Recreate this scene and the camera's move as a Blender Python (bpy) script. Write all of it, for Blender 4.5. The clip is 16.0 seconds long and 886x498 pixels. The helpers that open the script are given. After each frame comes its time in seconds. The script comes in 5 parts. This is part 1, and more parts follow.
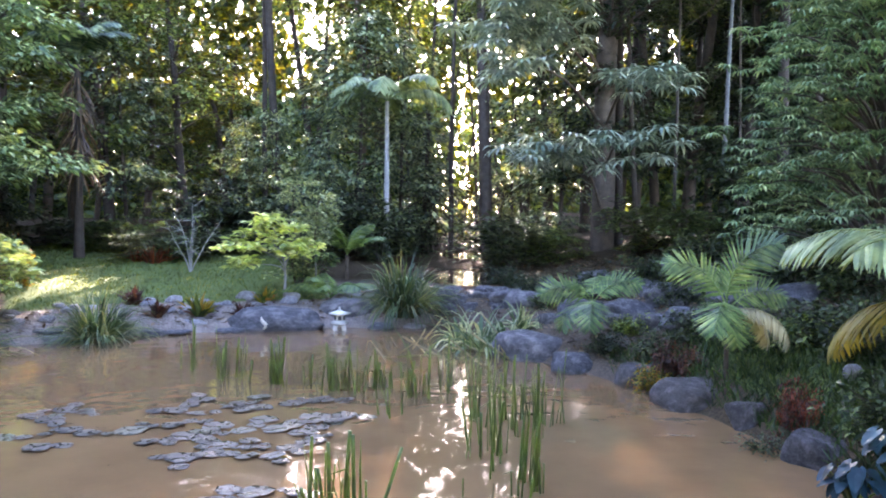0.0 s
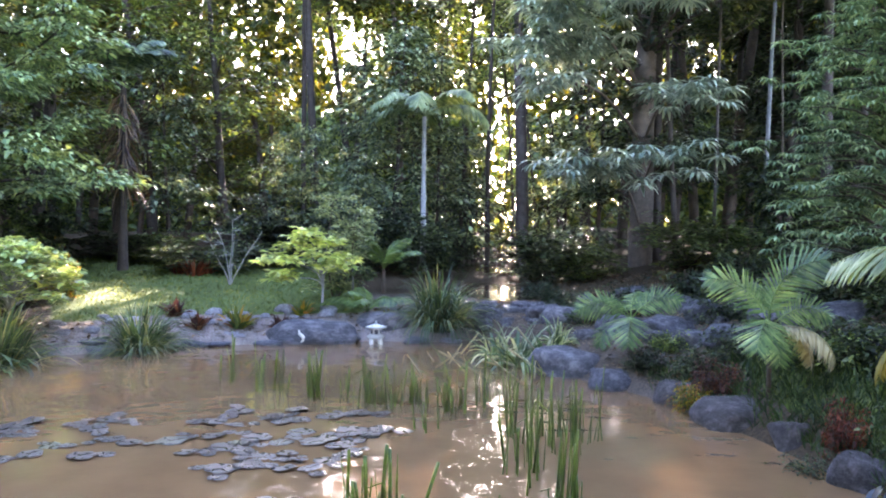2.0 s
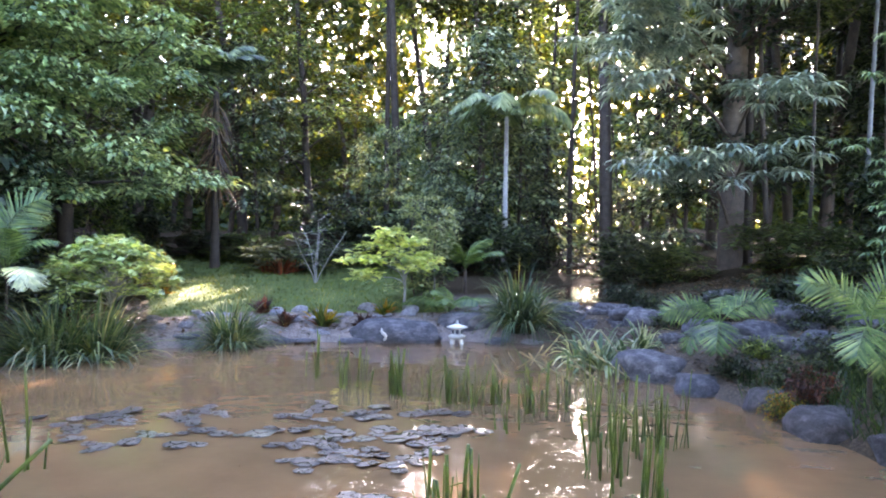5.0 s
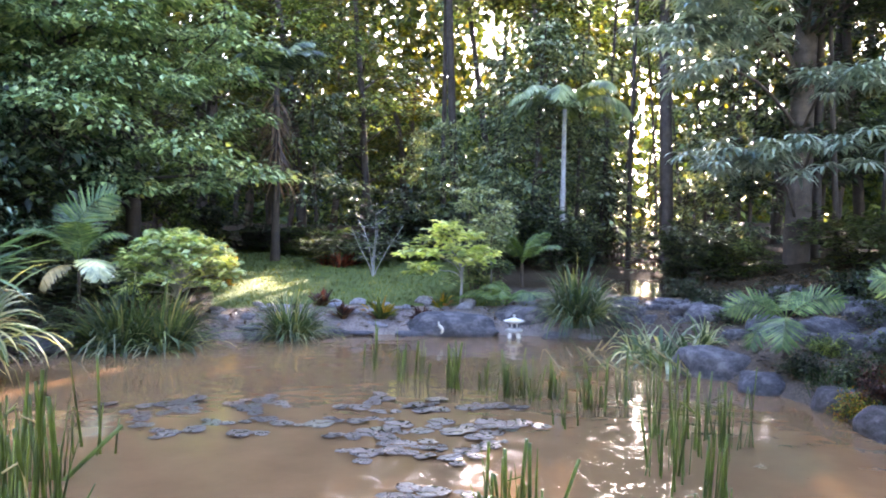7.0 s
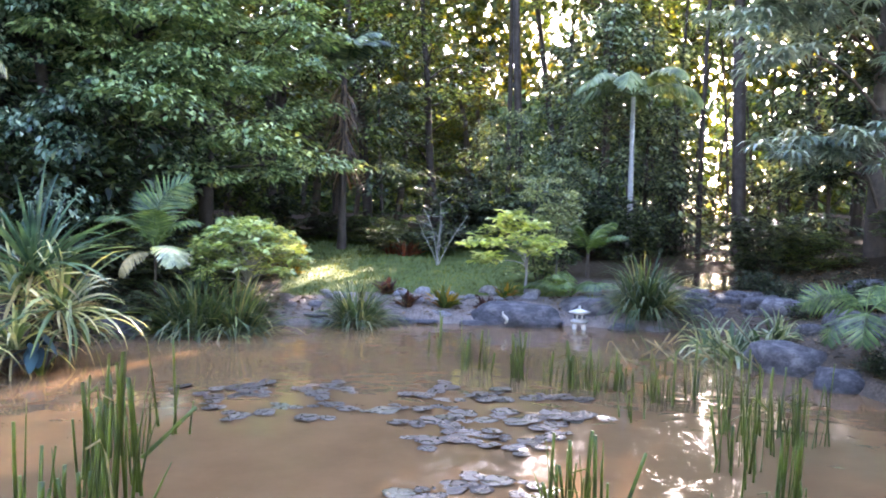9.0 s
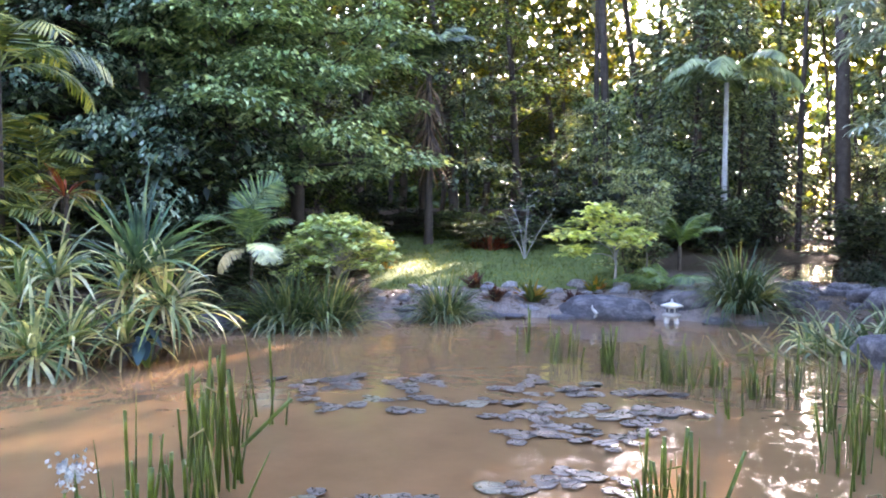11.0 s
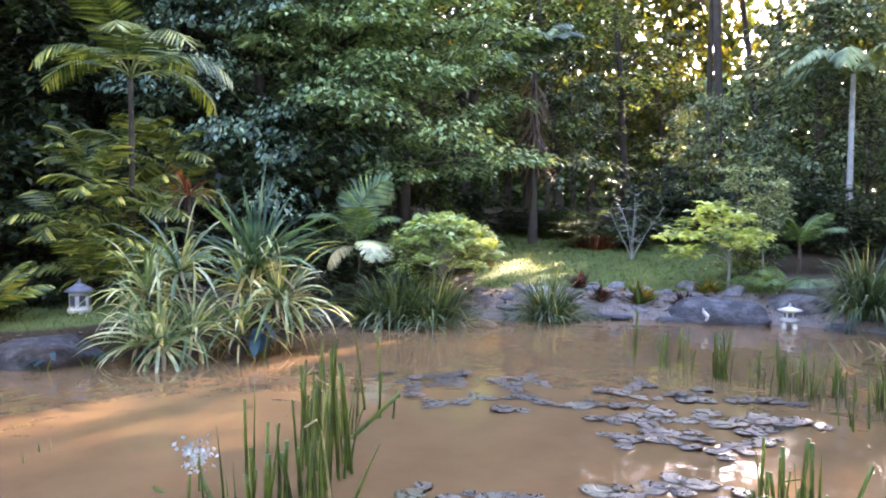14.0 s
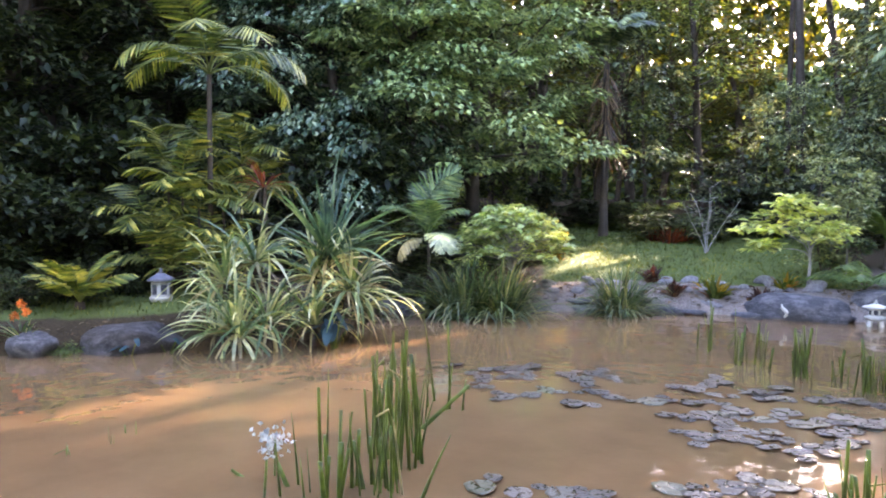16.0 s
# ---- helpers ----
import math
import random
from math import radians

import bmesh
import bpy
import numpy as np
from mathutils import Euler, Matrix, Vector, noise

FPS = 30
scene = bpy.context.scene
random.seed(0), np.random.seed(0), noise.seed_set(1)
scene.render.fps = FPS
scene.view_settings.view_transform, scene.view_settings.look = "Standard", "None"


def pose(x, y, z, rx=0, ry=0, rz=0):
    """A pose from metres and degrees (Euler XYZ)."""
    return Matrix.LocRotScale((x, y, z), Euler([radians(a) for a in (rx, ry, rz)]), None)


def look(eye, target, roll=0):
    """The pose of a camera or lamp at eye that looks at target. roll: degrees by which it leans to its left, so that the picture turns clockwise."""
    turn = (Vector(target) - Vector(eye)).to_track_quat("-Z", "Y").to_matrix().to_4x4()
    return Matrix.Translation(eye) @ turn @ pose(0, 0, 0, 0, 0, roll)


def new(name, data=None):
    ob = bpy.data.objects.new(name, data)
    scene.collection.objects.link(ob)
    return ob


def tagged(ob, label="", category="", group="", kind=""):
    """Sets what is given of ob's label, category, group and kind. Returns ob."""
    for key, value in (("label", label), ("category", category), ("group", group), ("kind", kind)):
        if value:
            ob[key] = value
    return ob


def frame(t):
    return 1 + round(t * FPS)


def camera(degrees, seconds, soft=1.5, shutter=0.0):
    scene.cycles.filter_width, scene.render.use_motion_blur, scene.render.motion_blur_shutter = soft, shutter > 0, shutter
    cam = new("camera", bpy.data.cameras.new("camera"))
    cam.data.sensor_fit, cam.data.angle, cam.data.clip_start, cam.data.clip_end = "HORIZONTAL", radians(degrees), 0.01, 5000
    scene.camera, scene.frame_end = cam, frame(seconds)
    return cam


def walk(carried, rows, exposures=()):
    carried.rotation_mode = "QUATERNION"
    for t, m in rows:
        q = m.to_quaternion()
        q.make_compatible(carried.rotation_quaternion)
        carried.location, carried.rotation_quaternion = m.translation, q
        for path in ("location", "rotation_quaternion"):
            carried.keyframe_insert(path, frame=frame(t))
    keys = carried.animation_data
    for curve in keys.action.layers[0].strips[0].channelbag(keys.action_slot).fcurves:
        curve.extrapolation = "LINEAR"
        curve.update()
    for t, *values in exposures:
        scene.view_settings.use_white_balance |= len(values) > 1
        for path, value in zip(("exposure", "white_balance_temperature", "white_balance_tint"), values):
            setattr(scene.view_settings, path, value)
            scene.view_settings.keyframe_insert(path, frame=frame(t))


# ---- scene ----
cam = camera(60.5, 16.0, soft=2.0)
PATH = [
    (0, 0.000, 0.000, 1.900, 88.00, -0.40, 0.01),
    (0.5, -0.004, 0.001, 1.900, 88.25, -0.54, 0.27),
    (1, -0.012, -0.005, 1.900, 88.82, -0.83, 1.13),
    (1.5, -0.015, -0.009, 1.900, 89.09, -0.97, 1.86),
    (2, -0.013, -0.011, 1.901, 89.07, -0.65, 2.72),
    (2.5, -0.015, -0.012, 1.904, 88.62, -0.63, 4.15),
    (3, -0.018, -0.015, 1.904, 88.81, -0.67, 5.16),
    (3.5, -0.020, -0.018, 1.902, 88.97, -0.83, 5.73),
    (6, -0.034, -0.008, 1.899, 88.84, -0.98, 11.07),
    (6.5, -0.040, -0.006, 1.899, 88.44, -1.01, 11.96),
    (7, -0.044, -0.010, 1.897, 88.47, -1.01, 13.05),
    (7.5, -0.046, -0.011, 1.896, 88.17, -1.11, 14.22),
    (8, -0.050, -0.011, 1.897, 87.88, -1.01, 15.62),
    (8.5, -0.055, -0.012, 1.898, 87.64, -0.93, 17.02),
    (9, -0.058, -0.014, 1.897, 87.58, -1.31, 17.88),
    (11.5, -0.071, -0.021, 1.892, 86.93, -0.27, 25.65),
    (12, -0.073, -0.025, 1.893, 86.76, -0.50, 26.62),
    (12.5, -0.073, -0.031, 1.892, 86.64, -0.34, 27.94),
    (13, -0.076, -0.041, 1.893, 86.83, -0.52, 28.90),
    (13.5, -0.080, -0.050, 1.895, 86.86, -0.66, 30.34),
    (14, -0.085, -0.056, 1.898, 86.91, -0.47, 32.09),
    (14.5, -0.090, -0.060, 1.900, 86.74, -0.27, 33.24),
    (15, -0.092, -0.066, 1.902, 86.66, -0.29, 34.83),
    (15.5, -0.094, -0.071, 1.901, 86.45, -0.33, 36.00),
    (16, -0.102, -0.076, 1.900, 86.28, -0.50, 37.19),
]
walk(cam, [(t, pose(x, y, z, rx, ry, rz)) for t, x, y, z, rx, ry, rz in PATH], [(0, 4.44, 6200, 27), (8, 4.44, 6250, 28), (13, 4.47, 6400, 29), (16, 4.45, 6850, 29)])

# ---- light: low sun behind the forest, clear sky ----
SUN_BEARING, SUN_HEIGHT = 0.6, 22.0
world = bpy.data.worlds.new("sky")
scene.world = world
world.use_nodes = True
wt = world.node_tree
sky = wt.nodes.new("ShaderNodeTexSky")
sky.sky_type, sky.sun_disc = "NISHITA", False
sky.sun_elevation, sky.sun_rotation = radians(SUN_HEIGHT), radians(SUN_BEARING)
wt.links.new(sky.outputs[0], wt.nodes["Background"].inputs[0])
wt.nodes["Background"].inputs[1].default_value = 0.15
sun = new("sun", bpy.data.lights.new("sun", "SUN"))
sun.data.energy, sun.data.angle, sun.data.color = 4.8, radians(0.55), (1.0, 0.88, 0.68)
sun_way = Vector((math.sin(radians(SUN_BEARING)) * math.cos(radians(SUN_HEIGHT)), math.cos(radians(SUN_BEARING)) * math.cos(radians(SUN_HEIGHT)), math.sin(radians(SUN_HEIGHT))))
sun.matrix_world = look(sun_way * 60, (0, 0, 0))


# ---- materials ----
def material(name):
    m = bpy.data.materials.new(name)
    m.use_nodes = True
    nt = m.node_tree
    return m, nt, nt.nodes["Principled BSDF"], nt.nodes["Material Output"]


def ramp(nt, source, stops):
    r = nt.nodes.new("ShaderNodeValToRGB")
    while len(r.color_ramp.elements) < len(stops):
        r.color_ramp.elements.new(0.5)
    for e, (p, c) in zip(r.color_ramp.elements, stops):
        e.position, e.color = p, (*c, 1)
    nt.links.new(source, r.inputs[0])
    return r.outputs[0]


def noise_node(nt, scale, detail=4, rough=0.6, coords="Object"):
    c = nt.nodes.new("ShaderNodeTexCoord")
    n = nt.nodes.new("ShaderNodeTexNoise")
    n.inputs["Scale"].default_value, n.inputs["Detail"].default_value, n.inputs["Roughness"].default_value = scale, detail, rough
    nt.links.new(c.outputs[coords], n.inputs["Vector"])
    return n.outputs[0]


def mix_colour(nt, fac, a, b, blend="MIX"):
    m = nt.nodes.new("ShaderNodeMix")
    m.data_type, m.blend_type = "RGBA", blend
    for value, socket in ((fac, m.inputs[0]), (a, m.inputs[6]), (b, m.inputs[7])):
        if isinstance(value, (int, float)):
            socket.default_value = value
        elif isinstance(value, tuple):
            socket.default_value = (*value, 1)
        else:
            nt.links.new(value, socket)
    return m.outputs[2]


def bump(nt, height, bsdf, strength, distance):
    b = nt.nodes.new("ShaderNodeBump")
    b.inputs["Strength"].default_value, b.inputs["Distance"].default_value = strength, distance
    nt.links.new(height, b.inputs["Height"])
    nt.links.new(b.outputs[0], bsdf.inputs["Normal"])


def leaf_material(name, stops, rough=0.45, through_light=0.35, glow=(1.25, 1.15, 0.45), gloss=0.5):
    """Leaves: colour by the leaf and by the plant, glossy on top, light shining through."""
    m, nt, b, out = material(name)
    geo = nt.nodes.new("ShaderNodeNewGeometry")
    info = nt.nodes.new("ShaderNodeObjectInfo")
    col = ramp(nt, geo.outputs["Random Per Island"], stops)
    shade = ramp(nt, info.outputs["Random"], [(0, (0.68, 0.72, 0.74)), (1, (1.28, 1.22, 1.05))])
    col = mix_colour(nt, 1.0, col, shade, "MULTIPLY")
    patch = ramp(nt, noise_node(nt, 2.6, 4), [(0.36, (0.42, 0.48, 0.5)), (0.64, (1.5, 1.42, 1.25))])
    col = mix_colour(nt, 1.0, col, patch, "MULTIPLY")
    nt.links.new(col, b.inputs["Base Color"])
    b.inputs["Roughness"].default_value, b.inputs["Specular IOR Level"].default_value = rough, gloss
    tr = nt.nodes.new("ShaderNodeBsdfTranslucent")
    nt.links.new(mix_colour(nt, 1.0, col, glow, "MULTIPLY"), tr.inputs[0])
    mx = nt.nodes.new("ShaderNodeMixShader")
    mx.inputs[0].default_value = through_light
    nt.links.new(b.outputs[0], mx.inputs[1])
    nt.links.new(tr.outputs[0], mx.inputs[2])
    nt.links.new(mx.outputs[0], out.inputs[0])
    return m


def surface(name, stops, scale, rough=0.8, relief=0.3, depth=0.02, fine=40.0, gloss=0.3):
    """Stone, soil and bark: two scales of noise in the colour, and relief."""
    m, nt, b, out = material(name)
    large, small = noise_node(nt, scale, 5), noise_node(nt, fine, 4)
    col = mix_colour(nt, 0.3, ramp(nt, large, stops), ramp(nt, small, stops))
    info = nt.nodes.new("ShaderNodeObjectInfo")
    col = mix_colour(nt, 1.0, col, ramp(nt, info.outputs["Random"], [(0, (0.8, 0.8, 0.82)), (1, (1.18, 1.15, 1.12))]), "MULTIPLY")
    nt.links.new(col, b.inputs["Base Color"])
    b.inputs["Roughness"].default_value, b.inputs["Specular IOR Level"].default_value = rough, gloss
    bump(nt, mix_colour(nt, 0.4, large, small), b, relief, depth)
    return m


# part of the deep forest shade is put into this low leaf colour
LEAF_DARK = leaf_material("shade_dark_leaf", [(0, (0.01, 0.018, 0.01)), (0.5, (0.03, 0.048, 0.024)), (0.85, (0.07, 0.095, 0.045)), (1, (0.14, 0.17, 0.085))], rough=0.48, gloss=0.35, through_light=0.3)
LEAF_EDGE = leaf_material("bright_layered_leaf", [(0, (0.04, 0.085, 0.038)), (0.4, (0.175, 0.27, 0.14)), (1, (0.43, 0.51, 0.28))], rough=0.38, through_light=0.2)
# the yellow of backlit leaves is put into this base colour
LEAF_SUN_TINT = leaf_material("sun_tinted_leaf", [(0, (0.022, 0.036, 0.007)), (0.5, (0.06, 0.074, 0.014)), (1, (0.155, 0.132, 0.02))], through_light=0.5, glow=(1.2, 1.12, 0.35))
LEAF_BLUE = leaf_material("glossy_blue_green_leaf", [(0, (0.035, 0.07, 0.045)), (0.55, (0.155, 0.235, 0.165)), (1, (0.46, 0.54, 0.4))], rough=0.26, gloss=0.9, through_light=0.2)
LEAF_MID = leaf_material("mid_green_leaf", [(0, (0.02, 0.04, 0.012)), (0.5, (0.095, 0.15, 0.048)), (1, (0.27, 0.33, 0.11))])
LEAF_TEAL = leaf_material("blue_green_forest_leaf", [(0, (0.03, 0.055, 0.038)), (0.5, (0.115, 0.165, 0.115)), (1, (0.34, 0.4, 0.27))], rough=0.4)
LEAF_LIGHT = leaf_material("light_green_leaf", [(0, (0.26, 0.33, 0.1)), (0.5, (0.46, 0.51, 0.2)), (1, (0.68, 0.67, 0.36))], through_light=0.5, glow=(1.1, 1.1, 0.6))
LEAF_GREY = leaf_material("grey_green_leaf", [(0, (0.14, 0.18, 0.11)), (0.5, (0.21, 0.25, 0.15)), (1, (0.38, 0.41, 0.25))])
LEAF_FEATHER = leaf_material("soft_blue_green_leaf", [(0, (0.075, 0.145, 0.095)), (0.5, (0.175, 0.265, 0.185)), (1, (0.36, 0.44, 0.32))])
PALM_GREEN = leaf_material("palm_leaflet", [(0, (0.07, 0.14, 0.05)), (0.5, (0.14, 0.23, 0.08)), (1, (0.26, 0.34, 0.13))], rough=0.35)
LEAF_SHRUB = leaf_material("pale_shrub_leaf", [(0, (0.17, 0.26, 0.11)), (0.5, (0.32, 0.41, 0.2)), (1, (0.52, 0.58, 0.34))])
PALM_PALE = leaf_material("pale_palm_leaflet", [(0, (0.18, 0.24, 0.11)), (0.5, (0.28, 0.34, 0.17)), (1, (0.45, 0.49, 0.29))], rough=0.4)
PALM_YELLOW = leaf_material("yellowing_palm_leaflet", [(0, (0.22, 0.16, 0.02)), (0.5, (0.36, 0.26, 0.04)), (1, (0.3, 0.26, 0.08))], rough=0.5)
PALM_LIME = leaf_material("yellow_green_palm_leaflet", [(0, (0.03, 0.065, 0.02)), (0.45, (0.14, 0.19, 0.05)), (0.8, (0.36, 0.36, 0.1)), (1, (0.64, 0.56, 0.17))], rough=0.4)
STRAP_DARK = leaf_material("dark_strap_leaf", [(0, (0.04, 0.078, 0.034)), (0.6, (0.1, 0.15, 0.07)), (0.85, (0.21, 0.25, 0.12)), (1, (0.4, 0.36, 0.21))], rough=0.36)
STRAP_PALE = leaf_material("variegated_strap_leaf", [(0, (0.07, 0.14, 0.07)), (0.4, (0.16, 0.23, 0.11)), (0.6, (0.5, 0.53, 0.35)), (1, (0.74, 0.73, 0.56))], rough=0.36)
STRAP_BLUE = leaf_material("blue_green_strap_leaf", [(0, (0.05, 0.11, 0.09)), (0.6, (0.1, 0.19, 0.14)), (1, (0.2, 0.28, 0.18))], rough=0.38)
REED = leaf_material("reed_stem", [(0, (0.018, 0.045, 0.007)), (0.5, (0.065, 0.115, 0.015)), (1, (0.26, 0.28, 0.06))], rough=0.3, through_light=0.3)
REED_DRY = leaf_material("dry_reed", [(0, (0.25, 0.19, 0.09)), (1, (0.45, 0.38, 0.22))], through_light=0.15)
RED_LEAF = leaf_material("red_leaf", [(0, (0.06, 0.02, 0.012)), (0.5, (0.2, 0.035, 0.02)), (1, (0.36, 0.1, 0.05))])
MAROON = leaf_material("maroon_leaf", [(0, (0.03, 0.012, 0.012)), (0.6, (0.09, 0.025, 0.02)), (1, (0.16, 0.07, 0.03))])
CROTON = leaf_material("croton_leaf", [(0, (0.05, 0.09, 0.02)), (0.45, (0.14, 0.17, 0.025)), (0.7, (0.45, 0.31, 0.025)), (1, (0.3, 0.05, 0.02))])
TARO = leaf_material("blue_taro_leaf", [(0, (0.008, 0.028, 0.04)), (1, (0.03, 0.075, 0.11))], rough=0.5, through_light=0.15, gloss=0.3)
GRASS = leaf_material("lawn_grass", [(0, (0.06, 0.09, 0.018)), (0.6, (0.11, 0.145, 0.03)), (1, (0.2, 0.2, 0.06))])
BARK = surface("dark_bark", [(0.3, (0.03, 0.022, 0.017)), (0.7, (0.085, 0.065, 0.05))], 6, relief=0.8, depth=0.03)
BARK_PALE = surface("pale_bark", [(0.3, (0.18, 0.17, 0.16)), (0.7, (0.4, 0.38, 0.36))], 9, relief=0.4)
BARK_SILVER = surface("silver_bark", [(0.3, (0.1, 0.1, 0.1)), (0.7, (0.27, 0.265, 0.26))], 6, relief=0.4)
BARK_GREY = surface("grey_brown_bark", [(0.3, (0.042, 0.031, 0.024)), (0.7, (0.14, 0.108, 0.082))], 5, relief=0.7, depth=0.03)
ROCK = surface("blue_grey_rock", [(0.32, (0.028, 0.028, 0.031)), (0.5, (0.085, 0.082, 0.092)), (0.66, (0.24, 0.225, 0.235))], 3.5, relief=1.0, depth=0.07, fine=22)
ROCK_BROWN = surface("brown_wet_rock", [(0.32, (0.018, 0.016, 0.016)), (0.5, (0.055, 0.048, 0.048)), (0.68, (0.15, 0.135, 0.14))], 3.5, relief=1.0, depth=0.07, fine=22)
PALE_STONE = surface("pale_stone", [(0.3, (0.13, 0.12, 0.13)), (0.5, (0.25, 0.235, 0.245)), (0.7, (0.42, 0.4, 0.41))], 5, relief=0.9, depth=0.05, fine=26)
CONCRETE = surface("weathered_concrete", [(0.3, (0.42, 0.4, 0.36)), (0.7, (0.66, 0.64, 0.6))], 9, relief=0.3, depth=0.006, fine=70)
DARK = surface("opening_shade_grey", [(0.3, (0.03, 0.035, 0.05)), (0.7, (0.1, 0.1, 0.13))], 9)


def ground_material():
    m, nt, b, out = material("garden_ground")
    at = nt.nodes.new("ShaderNodeAttribute")
    at.attribute_name = "lawn"
    big, mid, fine = noise_node(nt, 0.8, 5), noise_node(nt, 4, 5), noise_node(nt, 30, 5)
    grass = mix_colour(nt, 0.5, ramp(nt, mid, [(0.3, (0.075, 0.1, 0.028)), (0.7, (0.14, 0.165, 0.05))]), ramp(nt, fine, [(0.3, (0.04, 0.065, 0.018)), (0.7, (0.14, 0.17, 0.05))]))
    soil = mix_colour(nt, 0.5, ramp(nt, mid, [(0.3, (0.1, 0.075, 0.062)), (0.7, (0.33, 0.265, 0.235))]), ramp(nt, fine, [(0.3, (0.03, 0.022, 0.017)), (0.5, (0.22, 0.175, 0.15)), (0.7, (0.46, 0.39, 0.35))]))
    litter = mix_colour(nt, 0.5, ramp(nt, big, [(0.3, (0.025, 0.018, 0.012)), (0.7, (0.06, 0.042, 0.025))]), ramp(nt, fine, [(0.35, (0.02, 0.015, 0.01)), (0.7, (0.13, 0.085, 0.04))]))
    edge = nt.nodes.new("ShaderNodeMath")
    edge.operation = "MULTIPLY_ADD"
    nt.links.new(mid, edge.inputs[0])
    edge.inputs[1].default_value = 0.5
    nt.links.new(at.outputs["Fac"], edge.inputs[2])
    on = ramp(nt, edge.outputs[0], [(0.62, (0, 0, 0)), (0.8, (1, 1, 1))])
    at2 = nt.nodes.new("ShaderNodeAttribute")
    at2.attribute_name = "soil"
    bare = mix_colour(nt, at2.outputs["Fac"], litter, soil)
    nt.links.new(mix_colour(nt, on, bare, grass), b.inputs["Base Color"])
    b.inputs["Roughness"].default_value, b.inputs["Specular IOR Level"].default_value = 0.95, 0.15
    bump(nt, mix_colour(nt, 0.6, mid, fine), b, 0.9, 0.05)
    return m


def water_material(name, low, high):
    m, nt, b, out = material(name)
    col = mix_colour(nt, 0.5, ramp(nt, noise_node(nt, 0.35, 3), [(0.3, low), (0.7, high)]), ramp(nt, noise_node(nt, 1.8, 4), [(0.3, low), (0.7, high)]))
    nt.links.new(col, b.inputs["Base Color"])
    b.inputs["Roughness"].default_value, b.inputs["IOR"].default_value = 0.008, 1.333
    rippled = ramp(nt, noise_node(nt, 0.7, 3), [(0.42, (0.25, 0.25, 0.25)), (0.62, (1, 1, 1))])
    bump(nt, mix_colour(nt, 1.0, mix_colour(nt, 0.12, noise_node(nt, 2.2, 1), noise_node(nt, 11, 2)), rippled, "MULTIPLY"), b, 1.0, 0.016)
    return m


GROUND = ground_material()
WATER = water_material("muddy_pond_water", (0.15, 0.085, 0.04), (0.225, 0.131, 0.063))
POOL = water_material("dark_pool_water", (0.05, 0.035, 0.02), (0.08, 0.055, 0.03))


def pad_material():
    m, nt, b, out = material("lily_pad_leaf")
    info = nt.nodes.new("ShaderNodeObjectInfo")
    col = ramp(nt, info.outputs["Random"], [(0, (0.05, 0.04, 0.032)), (0.5, (0.085, 0.068, 0.055)), (0.85, (0.14, 0.115, 0.096)), (1, (0.09, 0.085, 0.045))])
    col = mix_colour(nt, 1.0, col, ramp(nt, noise_node(nt, 2.5, 4), [(0.3, (0.7, 0.68, 0.66)), (0.7, (1.3, 1.27, 1.22))]), "MULTIPLY")
    nt.links.new(col, b.inputs["Base Color"])
    wet = ramp(nt, noise_node(nt, 1.4, 3), [(0.42, (0.12, 0.12, 0.12)), (0.52, (0.5, 0.5, 0.5))])
    nt.links.new(wet, b.inputs["Roughness"])
    b.inputs["Specular IOR Level"].default_value = 0.5
    bump(nt, noise_node(nt, 3, 2), b, 0.25, 0.03)
    return m


PAD = pad_material()


# ---- building blocks ----
rng = np.random.default_rng(7)


def unit(v):
    return v / np.maximum(np.linalg.norm(v, axis=-1, keepdims=True), 1e-9)


def mesh_of(name, verts, faces, mat, smooth=False):
    """A mesh from arrays: verts (n, 3), faces (m, 3) or (m, 4)."""
    me = bpy.data.meshes.new(name)
    verts, faces = np.asarray(verts, np.float32), np.asarray(faces, np.int32)
    me.vertices.add(len(verts))
    me.vertices.foreach_set("co", verts.ravel())
    me.loops.add(faces.size)
    me.loops.foreach_set("vertex_index", faces.ravel())
    me.polygons.add(len(faces))
    me.polygons.foreach_set("loop_start", np.arange(0, faces.size, faces.shape[1], dtype=np.int32))
    if smooth:
        me.polygons.foreach_set("use_smooth", np.ones(len(faces), bool))
    me.update(calc_edges=True)
    me.materials.append(mat)
    return me


def part(name, me, parent, label=""):
    ob = new(name, me)
    ob.parent = parent
    return tagged(ob, label=label)


def joined(pieces):
    """Several (verts, faces) as one."""
    vs, fs, n = [], [], 0
    for v, f in pieces:
        vs.append(v)
        fs.append(np.asarray(f) + n)
        n += len(v)
    return np.vstack(vs), np.vstack(fs)


def leaves(pos, way, face, length, width, fold=0.25):
    """Pointed folded leaves: base, two sides and tip."""
    way, side = unit(way), unit(np.cross(way, face))
    nrm = np.cross(side, way)
    L, W = np.asarray(length).reshape(-1, 1), np.asarray(width).reshape(-1, 1)
    mid = pos + way * L * 0.45 + nrm * W * fold
    v = np.stack([pos, mid + side * W * 0.5, pos + way * L, mid - side * W * 0.5], 1)
    i = np.arange(len(pos))[:, None] * 4
    f = np.concatenate([i + [0, 1, 2], i + [0, 2, 3]])
    return v.reshape(-1, 3), f


